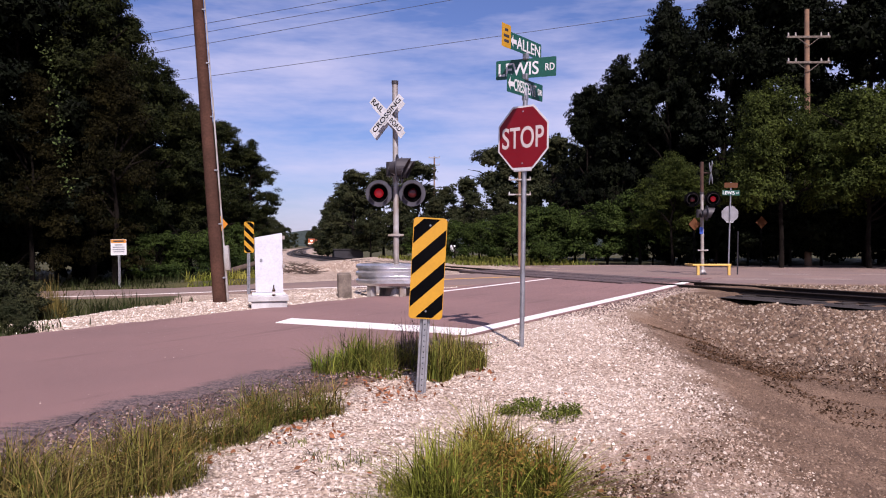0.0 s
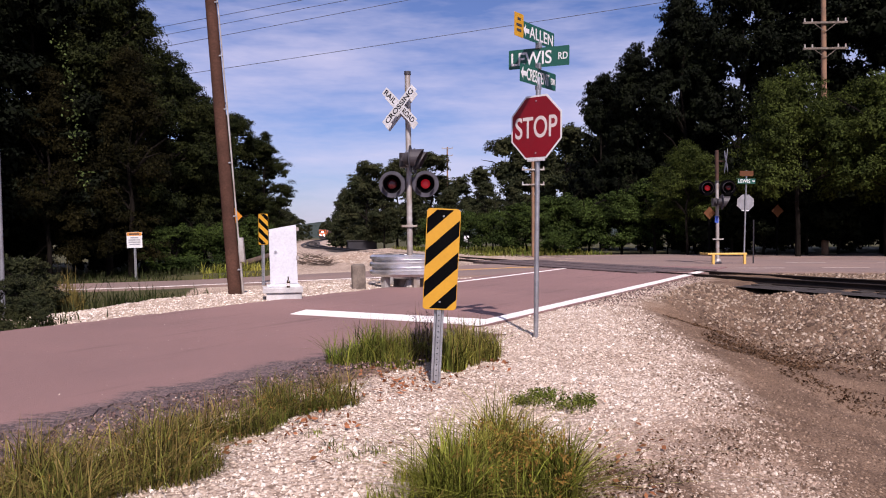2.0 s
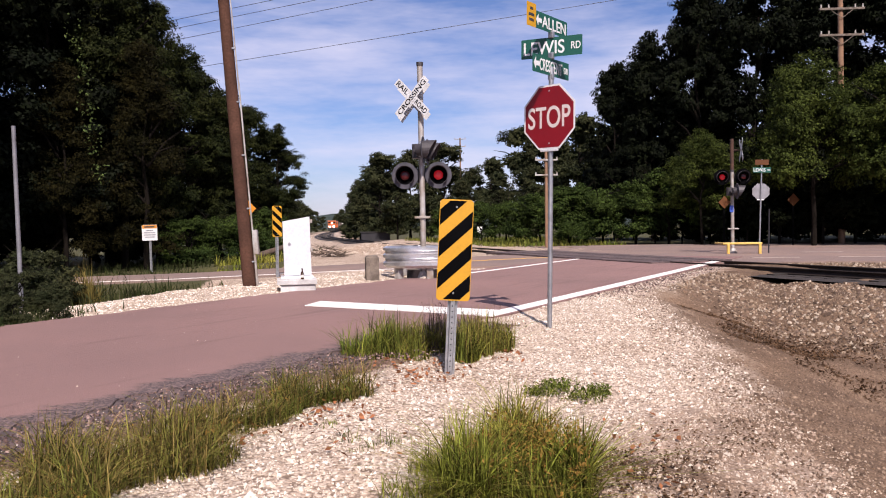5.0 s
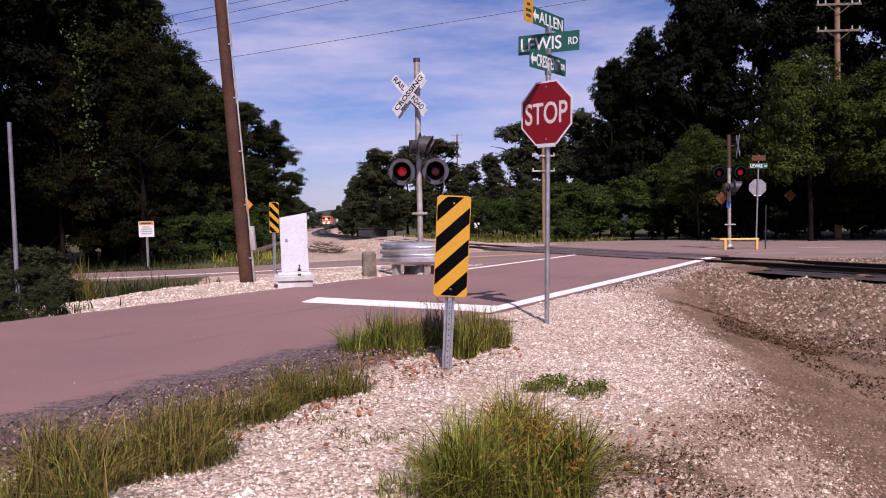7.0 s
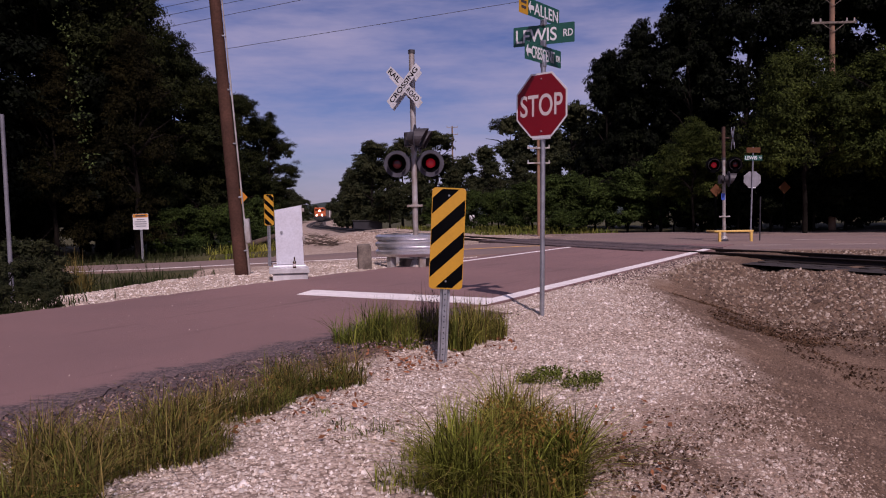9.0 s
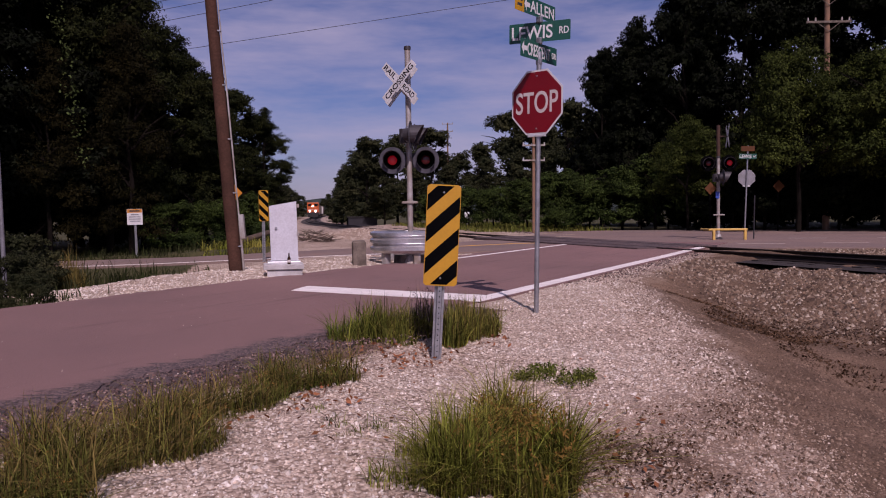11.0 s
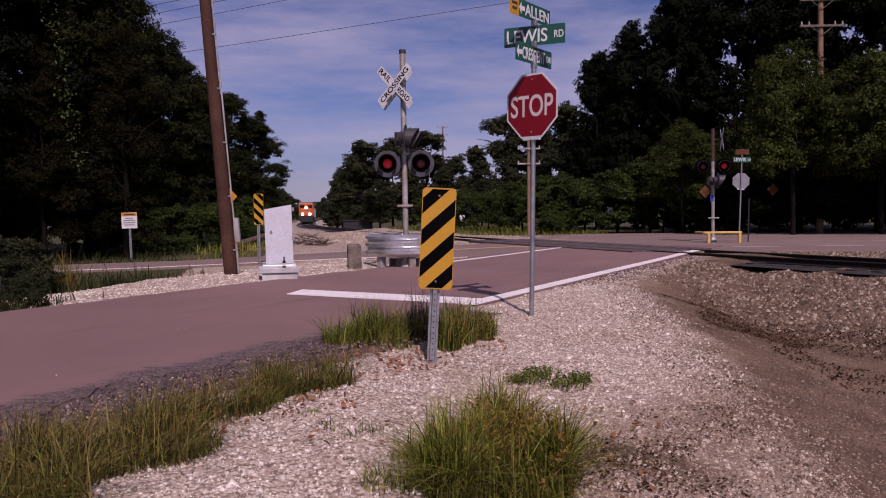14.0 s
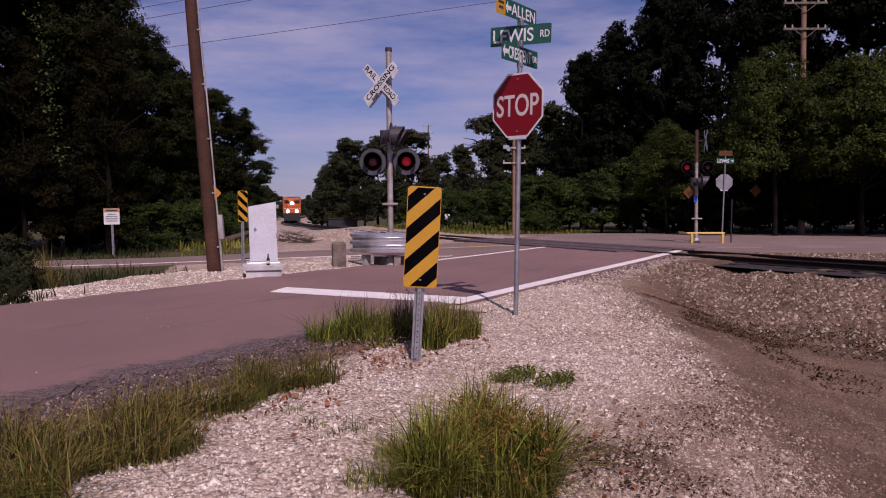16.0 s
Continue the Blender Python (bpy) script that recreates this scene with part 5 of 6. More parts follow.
# ---- small signs and posts ----
ws = thing("notice_sign", pose(-13.05, 31.0, ground_at(-13.05, 31.0), 0, -1, 10), "white notice sign with orange header on a thin post", "road sign")
u_post(ws, 1.9)
wp = part("sign_plate", plate(bmesh.new(), round_rect(0.6, 0.64, 0.02), 0.004, pose(0, -0.03, 1.62)), M_SIGN_WHITE, ws)
part("header", plate(bmesh.new(), round_rect(0.58, 0.14, 0.01), 0.002, pose(0, -0.0332, 1.86)), M_ORANGE_SIGN, wp, "orange header band")
for z, w in ((1.71, 0.3), (1.62, 0.44), (1.53, 0.46), (1.44, 0.4)):
    part("text_bar", box(bmesh.new(), w, 0.002, 0.045, pose(0, -0.0335, z)), M_GALV, wp, "dark bar of small print")
part("text_bar", box(bmesh.new(), 0.4, 0.002, 0.06, pose(0, -0.0355, 1.86)), M_LAMP_BLACK, wp, "dark bar of small print")

ys = thing("warning_sign", pose(-6.22, 21.4, ground_at(-6.22, 21.4), 0, 0, 40), "yellow diamond warning sign on a post", "road sign")
u_post(ys, 2.2)
part("sign_plate", plate(bmesh.new(), [(0, 0.28), (0.28, 0), (0, -0.28), (-0.28, 0)], 0.004, pose(-0.05, -0.03, 1.98)), M_ORANGE_SIGN, ys)
bs = thing("small_white_sign", pose(0.85, 66, ground_at(0.85, 66)), "small white sign on a post far along the track", "road sign")
u_post(bs, 1.0)
part("sign_plate", plate(bmesh.new(), round_rect(0.42, 0.5, 0.02), 0.006, pose(0, -0.03, 0.95)), M_SIGN_WHITE, bs)

lp = thing("grey_post", pose(-7.82, 13.1, ground_at(-7.82, 13.1), 0, -1.0, 0), "tall weathered grey steel post by the bushes", "post")
part("tube", rod(bmesh.new(), (0, 0, -0.3), (0, 0, 3.45), 0.038, 0.034, 12), M_POST_GREY, lp, smooth=True)
gate = thing("metal_gate", pose(-12.25, 21, ground_at(-12.25, 21) - 0.2, 0, 0, 10), "dark rectangular metal frame with a mesh panel", "frame")
for x in (-0.3, 0.3):
    part("upright", rod(bmesh.new(), (x, 0, -0.1), (x, 0, 1.28), 0.02, seg=8), M_POST_GREY, gate)
for z in (0.72, 1.26):
    part("crossbar", rod(bmesh.new(), (-0.3, 0, z), (0.3, 0, z), 0.018, seg=8), M_POST_GREY, gate)
part("panel", box(bmesh.new(), 0.56, 0.012, 0.5, pose(0, 0, 0.99)), M_BLACK, gate, "dark panel")

# Signs catch the sun; dim orange and black posts imitate the wood's shade.
for x, y, z in ((17.1, 41.3, 2.45), (13.5, 41.3, 2.4)):
    ob = thing("diamond_sign", pose(x, y, ground_at(x, y), 0, 0, 8), "orange diamond sign with the wood's shade put into its colour", "road sign", "orange diamond signs")
    u_post(ob, z, mat=M_BLACK)
    part("sign_plate", plate(bmesh.new(), [(0, 0.34), (0.34, 0), (0, -0.34), (-0.34, 0)], 0.004, pose(0, -0.03, z)), M_DIM_ORANGE, ob)
tp = thing("thin_post", pose(11.65, 30.4, 0.1, 0, 0.6, 0), "thin dark steel post beside the far stop sign", "post")
part("tube", rod(bmesh.new(), (0, 0, -0.2), (0, 0, 1.75), 0.026, seg=8), M_NEAR_BLACK, tp, smooth=True)

yb = thing("yellow_barrier", pose(10.35, 29.7, 0.12, 0, 0, 3), "low yellow pipe barrier round the signal base", "barrier")
part("top_bar", box(bmesh.new(), 1.5, 0.1, 0.08, pose(0.05, 0, 0.42), 0.02), M_YELLOW_PAINT, yb)
for x in (-0.5, 0.72):
    part("leg", box(bmesh.new(), 0.1, 0.1, 0.42, pose(x, 0, 0.19), 0.02), M_YELLOW_PAINT, yb)
part("side_bar", box(bmesh.new(), 0.08, 0.9, 0.08, pose(-0.68, 0.4, 0.42), 0.02), M_YELLOW_PAINT, yb)

# Made-up block in place of a vague dark shadow by the track.
shed = thing("dark_trackside_shed", pose(-10.6, 86, ground_at(-10.6, 86) - 0.1, 0, 0, 10), "low dark block added for a vague dark shadow beside the track", "shed")
part("body", box(bmesh.new(), 3.2, 1.6, 1.0, pose(0, 0, 0.6), 0.05), M_NEAR_BLACK, shed)
part("lid", box(bmesh.new(), 3.4, 1.8, 0.12, pose(0, 0, 1.16), 0.03), M_UNDER, shed)
part("skid", box(bmesh.new(), 3.3, 1.7, 0.2, pose(0, 0, 0.0), 0.03), M_UNDER, shed)


# ---- train ----
def truck(parent, y, wheels=3):
    for k in range(wheels):
        wy = y + (k - (wheels - 1) / 2) * 1.6
        for x in (-0.75, 0.75):
            part("wheel", rod(bmesh.new(), (x - 0.07, wy, 0.5), (x + 0.07, wy, 0.5), 0.5, seg=20), M_UNDER, parent)
    part("truck_frame", box(bmesh.new(), 2.3, wheels * 1.6 + 0.4, 0.5, pose(0, y, 0.65), 0.05), M_UNDER, parent)


def locomotive(label, lit):
    """Heads towards local -y; the origin is on the rail heads under its middle."""
    t = thing("locomotive", Matrix(), label, "locomotive", "train")
    part("underframe", box(bmesh.new(), 3.05, 21.5, 0.5, pose(0, 0, 1.35), 0.06), M_UNDER, t)
    bm = bmesh.new()
    box(bm, 1.9, 1.5, 1.55, pose(0, -9.9, 2.35), 0.18)
    part("nose", bm, M_LOCO, t, "orange nose")
    cab = part("cab", box(bmesh.new(), 3.1, 2.6, 2.85, pose(0, -8.0, 2.95), 0.16), M_LOCO, t, "orange cab")
    for x in (-0.85, 0.85):
        part("windscreen", box(bmesh.new(), 0.85, 0.03, 0.6, pose(x, -9.315, 3.6), 0.01), M_GLASS_DARK, cab)
    part("cab_roof", box(bmesh.new(), 2.7, 2.7, 0.14, pose(0, -8.0, 4.42), 0.05), M_LOCO_DARK, cab)
    part("hood", box(bmesh.new(), 2.0, 14.5, 2.5, pose(0, 1.2, 2.85), 0.12), M_LOCO, t, "orange engine hood")
    part("stripe", box(bmesh.new(), 2.04, 14.2, 0.5, pose(0, 1.2, 3.75), 0.05), M_LOCO_DARK, t, "dark green upper band")
    part("radiator", box(bmesh.new(), 2.9, 3.4, 1.2, pose(0, 7.4, 3.75), 0.2), M_LOCO_DARK, t)
    part("fuel_tank", box(bmesh.new(), 2.7, 5.5, 0.85, pose(0, 0, 0.8), 0.2), M_UNDER, t)
    part("pilot", box(bmesh.new(), 2.7, 0.25, 0.9, pose(0, -10.85, 0.75), 0.04), M_UNDER, t, "black pilot plate")
    part("porch_rail", box(bmesh.new(), 2.7, 0.06, 0.06, pose(0, -10.7, 2.4)), M_SIGN_WHITE, t)
    truck(t, -6.8)
    truck(t, 6.8)
    if lit:
        for x, z, r, y in ((0, 3.30, 0.3, -9.34), (-0.76, 1.95, 0.27, -10.72), (0.76, 1.95, 0.27, -10.72)):
            part("headlight", rod(bmesh.new(), (x, y, z), (x, y - 0.06, z), r, r * 0.9, 18), M_HEADLIGHT, t, "glowing white headlight")
    return t


def wagon(mat, label):
    t = thing("hopper_wagon", Matrix(), label, "railway wagon", "train")
    bm = bmesh.new()
    outline = [(-1.5, 1.1), (-1.5, 3.9), (1.5, 3.9), (1.5, 1.1)]
    plate(bm, outline, 14.0)
    part("body", bm, mat, t)
    for k in range(-6, 7):
        for x in (-1.54, 1.54):
            part("rib", box(bmesh.new(), 0.09, 0.1, 2.7, pose(x, k * 1.08, 2.5)), mat, t)
    part("underframe", box(bmesh.new(), 2.6, 14.6, 0.3, pose(0, 0, 1.0), 0.04), M_UNDER, t)
    truck(t, -5.2, 2)
    truck(t, 5.2, 2)
    return t


TRAIN = [(locomotive("orange and dark green locomotive with three lit headlights", True), 0.0),
         (locomotive("orange second locomotive behind the first", False), 23.0),
         (wagon(M_GONDOLA, "dark brown hopper wagon"), 42.5), (wagon(M_GONDOLA, "dark brown hopper wagon"), 58.2),
         (wagon(M_CAR_WHITE, "pale grey covered hopper wagon"), 73.9), (wagon(M_GONDOLA, "dark brown hopper wagon"), 89.6)]


# ---- distance ----
hx, hy = np.meshgrid(np.linspace(-1100, 1100, 221), np.linspace(760, 1160, 41))
top = 21 + 4 * np.sin(hx * 0.011 + 0.6) + 2.0 * np.sin(hx * 0.037) + 0.9 * np.sin(hx * 0.13 + 2 * np.sin(hy * 0.05))
hz = -5 + (top + 5) * np.exp(-((hy - 960) / 95) ** 2) + 0.8 * np.sin(hx * 0.3) * np.sin(hy * 0.21)
cell = np.arange(40)[:, None] * 221 + np.arange(220)[None]
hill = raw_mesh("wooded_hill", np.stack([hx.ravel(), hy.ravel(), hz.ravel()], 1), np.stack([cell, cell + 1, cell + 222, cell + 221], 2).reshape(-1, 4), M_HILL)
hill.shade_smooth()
tagged(new("wooded_hill", hill), "distant wooded hills, haze put into their blue-green colour", "hill", kind="structure")


# ---- stones, grass and litter ----
def stones(name, rng, x, y, size, mat, label, lift=0.2, flat=0.65, level=None):
    """Many small broken stones lying on the ground."""
    k = len(x)
    z = height(x, y)[0] if level is None else np.full(k, level)
    base = np.array(((1, 0, -0.5), (0, 1, -0.5), (-1, 0, -0.5), (0, -1, -0.5), (0.35, 0.2, 0.9), (-0.35, -0.1, 0.75)), float)
    v = base[None] * rng.uniform(0.65, 1.25, (k, 6, 1)) + rng.normal(0, 0.17, (k, 6, 3))
    v = v * size[:, None, None] * np.array((1, 0.85, flat))
    ang = rng.uniform(0, 2 * np.pi, k)
    ca, sa = np.cos(ang)[:, None], np.sin(ang)[:, None]
    out = np.stack([v[..., 0] * ca - v[..., 1] * sa + x[:, None], v[..., 0] * sa + v[..., 1] * ca + y[:, None], v[..., 2] + (z + size * lift)[:, None]], 2)
    tri = np.array(((0, 1, 4), (1, 5, 4), (1, 2, 5), (2, 3, 5), (3, 4, 5), (3, 0, 4)))
    faces = (tri[None] + 6 * np.arange(k)[:, None, None]).reshape(-1, 3)
    return tagged(new(name, raw_mesh(name, out.reshape(-1, 3), faces, mat)), label, "gravel", kind="stuff")


def scatter(rng, n, x0, x1, y0, y1, keep):
    x, y = rng.uniform(x0, x1, n), y0 * (y1 / y0) ** rng.uniform(0, 1, n)
    ok = keep(x, y)
    return x[ok], y[ok]


across = lambda x, y: x * N[0] + y * N[1]
along = lambda x, y: x * U[0] + y * U[1]
rng = np.random.default_rng(3)
crest_at = lambda y: np.clip(6.0 - 0.395 * y, 0.45, 6.0)
x, y = scatter(rng, 215000, -3.5, 7.0, 2.8, 20.0, lambda x, y: (np.abs(x) < 0.66 * y + 0.3) & (across(x, y) > NEAR_EDGE + np.where(along(x, y) < 8.4, 0.62, 0.2) + rng.normal(0, 0.08, len(x))) & (height(x, y)[1] > rng.uniform(0.35, 0.9, len(x))))
size = rng.uniform(0.007, 0.017, len(x)) * rng.choice([0.6, 0.8, 1.0, 1.0, 1.5, 2.1], len(x), p=[0.2, 0.25, 0.25, 0.12, 0.13, 0.05])
stones("pale_gravel", rng, x, y, size * (0.68 + 0.014 * y), M_STONE, "loose pale limestone gravel beside the road", 0.15)
x, y = scatter(rng, 130000, -1.0, 7.5, 2.8, 17.0, lambda x, y: (np.abs(x) < 0.66 * y + 0.3) & (across(x, y) > NEAR_EDGE + 0.8) & (height(x, y)[3] > rng.uniform(0.05, 0.9, len(x))) & (height(x, y)[1] < rng.uniform(0.2, 1.0, len(x))))
more = scatter(rng, 70000, 0.2, 3.6, 2.8, 7.0, lambda x, y: (height(x, y)[3] > rng.uniform(0.05, 0.9, len(x))) & (height(x, y)[1] < rng.uniform(0.3, 1.0, len(x))))
x, y = np.concatenate([x, more[0]]), np.concatenate([y, more[1]])
stones("tan_gravel", rng, x, y, rng.uniform(0.004, 0.013, len(x)) * rng.choice([0.8, 1.0, 1.9], len(x), p=[0.5, 0.42, 0.08]) * (0.75 + 0.03 * y), M_TAN, "fine tan gravel on the crest above the hollow", 0.12)


def near_track(x, y, far=6.3):
    d = np.abs(x - track_x(y)) * 0.88
    return (d < far) & (d > 2.0)


x, y = scatter(rng, 110000, 1.5, 16.0, 6.0, 26.0, lambda x, y: (np.abs(x) < 0.66 * y + 0.5) & near_track(x, y, rng.uniform(4.3, 6.5, len(x))) & (across(x, y) - NEAR_EDGE > 0.7) & (y < np.interp(x, MAIN_X, MAIN_Y) - np.interp(x, MAIN_X, MAIN_HALF)))
stones("ballast", rng, x, y, rng.uniform(0.018, 0.045, len(x)) * rng.choice([0.7, 1, 1.35], len(x)), M_BALLAST, "brown and tan crushed ballast below the track")
x, y = scatter(rng, 60000, 0.8, 8.0, 3.0, 16.0, lambda x, y: across(x, y) - NEAR_EDGE > crest_at(y) - 0.3)
stones("dirt_pebbles", rng, x, y, rng.uniform(0.004, 0.012, len(x)) * rng.choice([1, 1, 1, 1.6], len(x)), M_PEBBLE, "small brown pebbles in the dirt hollow")
x, y = scatter(rng, 34000, -11.0, 0.5, 9.0, 24.0, lambda x, y: (across(x, y) < FAR_EDGE + 0.05) & (along(x, y) > 6.7 + rng.normal(0, 0.3, len(x))) & (across(x, y) > FAR_EDGE - rng.uniform(1.6, 3.6, len(x))))
stones("island_gravel", rng, x, y, rng.uniform(0.012, 0.03, len(x)), M_STONE, "white crushed stone round the cabinet and pole")
x, y = scatter(rng, 9000, -8.0, 1.0, 36.0, 80.0, lambda x, y: (x < track_x(y) - 1.6) & (x > track_x(y) - 8))
stones("far_gravel", rng, x, y, rng.uniform(0.04, 0.09, len(x)), M_TAN, "pale ballast beside the track")
x, y = scatter(rng, 60000, -6.0, 1.5, 2.6, 9.5, lambda x, y: (np.abs(across(x, y) - NEAR_EDGE - 0.3) < rng.uniform(0.1, 0.7, len(x))) & (along(x, y) < 8.8))
stones("asphalt_crumbs", rng, x, y, rng.uniform(0.005, 0.015, len(x)), M_CRUMB, "crushed dark asphalt crumbs along the road edge", 0.3, level=ROAD_Z - 0.014)


x, y = scatter(rng, 60000, 0.5, 8.0, 9.5, 22.0, lambda x, y: (across(x, y) - NEAR_EDGE > 0.1) & (across(x, y) - NEAR_EDGE < rng.uniform(0.15, 0.75, len(x))) & (along(x, y) > 13.0 + rng.normal(0, 0.8, len(x))) & (along(x, y) < 22.5))
stones("shoulder_crumbs", rng, x, y, rng.uniform(0.01, 0.026, len(x)), M_CRUMB, "pinkish asphalt crumbs outside the white line", 0.2)
x, y = scatter(rng, 1500, -6.0, 1.5, 2.6, 9.5, lambda x, y: (np.abs(across(x, y) - NEAR_EDGE - 0.1) < rng.uniform(0.0, 0.4, len(x))) & (along(x, y) < 8.8))
stones("edge_grit", rng, x, y, rng.uniform(0.004, 0.009, len(x)), M_STONE, "pale grit on the worn road edge", 0.3, level=ROAD_Z - 0.01)
x, y = scatter(rng, 260, -6.5, 1.5, 4.5, 14.0, lambda x, y: (across(x, y) < NEAR_EDGE - 0.25) & (across(x, y) > FAR_EDGE + 0.2))
stones("road_grit", rng, x, y, rng.uniform(0.003, 0.008, len(x)), M_STONE, "scattered pale grit on the road", level=ROAD_Z)
x, y = scatter(rng, 260, 1.8, 7.5, 4.0, 15.0, lambda x, y: across(x, y) - NEAR_EDGE > crest_at(y))
stones("dirt_clods", rng, x, y, rng.uniform(0.012, 0.024, len(x)), M_PEBBLE, "brown clods and rocks in the dirt hollow")
x, y = 2.4 + rng.normal(0, 0.16, 60), 6.15 + rng.normal(0, 0.3, 60)
stones("gully_rocks", rng, x, y, rng.uniform(0.01, 0.03, 60), M_PEBBLE, "loose rocks in a small gully on the crest")


def grass(name, rng, x, y, length, mat, label, lean=0.5, width=0.004):
    """Curved blades of three segments that taper to a point."""
    k = len(x)
    z = height(x, y)[0] - 0.01
    ang = rng.uniform(0, 2 * np.pi, k)
    h = length * rng.uniform(0.3, 1.2, k) * (0.8 + 0.35 * np.sin(x * 9 + 2.5 * np.sin(y * 7)))
    out = h * np.abs(rng.normal(0, lean, k))
    w = width * rng.uniform(0.6, 1.5, k)
    dx, dy = np.cos(ang), np.sin(ang)
    face = ang + np.pi / 2 + rng.normal(0, 0.6, k)
    fx, fy = np.cos(face) * w, np.sin(face) * w
    verts = []
    for f, wf in ((0.0, 1.0), (0.4, 0.9), (0.75, 0.6), (1.0, 0.06)):
        px, py, pz = x + dx * out * f ** 2.2, y + dy * out * f ** 2.2, z + h * f * (1 - 0.28 * f * np.minimum(out / h, 1.2))
        verts += [np.stack([px - fx * wf, py - fy * wf, pz], 1), np.stack([px + fx * wf, py + fy * wf, pz], 1)]
    v = np.stack(verts, 1).reshape(-1, 3)
    quad = np.array(((0, 1, 3, 2), (2, 3, 5, 4), (4, 5, 7, 6)))
    faces = (quad[None] + 8 * np.arange(k)[:, None, None]).reshape(-1, 4)
    return tagged(new(name, raw_mesh(name, v, faces, mat)), label, "grass", kind="stuff")


def tuft(rng, spots, n):
    """Points gathered round the spots (x, y, radius)."""
    pick = rng.integers(0, len(spots), n)
    s = np.array(spots)[pick]
    a, r = rng.uniform(0, 2 * np.pi, n), np.sqrt(rng.uniform(0, 1, n))
    return s[:, 0] + np.cos(a) * r * s[:, 2], s[:, 1] + np.sin(a) * r * s[:, 2]


def verge(rng, u0, u1, d0, d1, k, r):
    return [(*(U * u + N * (NEAR_EDGE + d)), r * rng.uniform(0.7, 1.3)) for u, d in zip(rng.uniform(u0, u1, k), rng.uniform(d0, d1, k))]


behind = [(-1.05, 7.35, 0.22), (-0.85, 7.55, 0.25), (-0.6, 7.5, 0.22), (-0.45, 7.8, 0.2), (0.05, 7.75, 0.2), (0.2, 8.0, 0.22), (0.32, 8.25, 0.15), (-0.05, 7.5, 0.14), (-0.7, 7.8, 0.2), (0.0, 8.1, 0.2)]
x, y = tuft(rng, behind, 1800)
grass("grass_clump", rng, x, y, 0.36, M_GRASS_FRESH, "bright green grass clump behind the striped marker", 0.7, 0.0036)
x, y = tuft(rng, behind, 2800)
grass("grass_clump", rng, x, y, 0.38, M_GRASS, "green grass clump behind the striped marker", 0.6, 0.0036)
x, y = tuft(rng, behind, 700)
grass("dry_grass", rng, x, y, 0.42, M_GRASS_DRY, "dry stems among the green grass", 0.4, 0.003)
spots = [(*(U * u + N * (NEAR_EDGE + d + 0.08 * math.sin(u * 7))), 0.15) for u, d in
         [(0.5 + 0.2 * k, 1.0) for k in range(15)] + [(0.6 + 0.2 * k, 1.3) for k in range(13)] + [(0.4 + 0.2 * k, 1.55) for k in range(9)] + [(3.4 + 0.2 * k, 0.93) for k in range(8)]]
x, y = tuft(rng, spots, 7500)
grass("verge_grass", rng, x, y, 0.33, M_GRASS, "rough grass along the road edge", 1.0, 0.003)
x, y = tuft(rng, spots, 6500)
grass("verge_dry_grass", rng, x, y, 0.34, M_GRASS_DRY, "yellowing grass along the road edge", 1.1, 0.0028)
front = [(0.10, 4.2, 0.17), (0.28, 4.1, 0.2), (0.42, 3.95, 0.16), (0.12, 3.8, 0.22), (0.38, 3.7, 0.2), (-0.04, 3.66, 0.13), (0.22, 4.38, 0.1), (0.48, 3.82, 0.1)]
thin = [(-0.12, 3.95, 0.12), (-0.36, 3.72, 0.1), (-0.25, 4.05, 0.1), (-0.2, 3.7, 0.1)]
x, y = tuft(rng, front, 5200)
grass("front_grass", rng, x, y, 0.40, M_GRASS_FRESH, "tall green grass clump growing in gravel", 0.8, 0.0032)
x, y = tuft(rng, front, 4200)
grass("front_dry_grass", rng, x, y, 0.30, M_GRASS_DRY, "dry yellow stems in the grass clump", 0.9, 0.0026)


x, y = tuft(rng, thin, 420)
grass("thin_grass", rng, x, y, 0.24, M_GRASS_FRESH, "thin green grass stems growing in gravel", 0.9, 0.0026)


def seed_heads(rng, spots, n, h0, h1, size, mat, label):
    x, y = tuft(rng, spots, n)
    z = height(x, y)[0] + rng.uniform(h0, h1, n)
    m = 7
    c = np.repeat(np.stack([x, y, z], 1), m, 0) + rng.normal(0, size * 1.6, (n * m, 3))
    v, f = leaf_quads(rng, c, rng.normal(0, 1, (n * m, 3)), size)
    return tagged(new("seed_heads", raw_mesh("seed_heads", v, f, mat)), label, "grass", kind="stuff")


seed_heads(rng, front[1:5], 380, 0.12, 0.33, 0.009, M_SEED, "brown seed heads in the grass clump")
seed_heads(rng, spots, 420, 0.08, 0.24, 0.006, M_SEED, "brown seed heads along the verge")
mat_spots = [(0.62, 6.2, 0.16), (0.78, 6.12, 0.2), (0.92, 6.0, 0.16), (0.7, 6.35, 0.12)]
x, y = tuft(rng, mat_spots + [(0.5, 6.1, 0.1), (1.02, 6.15, 0.1)], 1900)
v, f = leaf_quads(rng, np.stack([x, y, height(x, y)[0] + rng.uniform(0.01, 0.07, len(x))], 1), np.tile((0, 0, 0.6), (len(x), 1)), 0.011)
tagged(new("weed_mat", raw_mesh("weed_mat", v, f, M_GRASS)), "low green weed mat on gravel", "weed", kind="stuff")
x, y = tuft(rng, mat_spots + [(-0.75, 4.6, 0.1), (-0.45, 4.5, 0.12), (-0.95, 4.9, 0.08), (-0.62, 4.35, 0.1)], 260)
grass("sparse_grass", rng, x, y, 0.11, M_GRASS, "sparse thin grass in gravel", 0.6, 0.003)
weeds = [(-0.32, 7.75, 0.1), (-0.4, 7.6, 0.08), (-0.28, 7.95, 0.1)]
x, y = tuft(rng, weeds, 120)
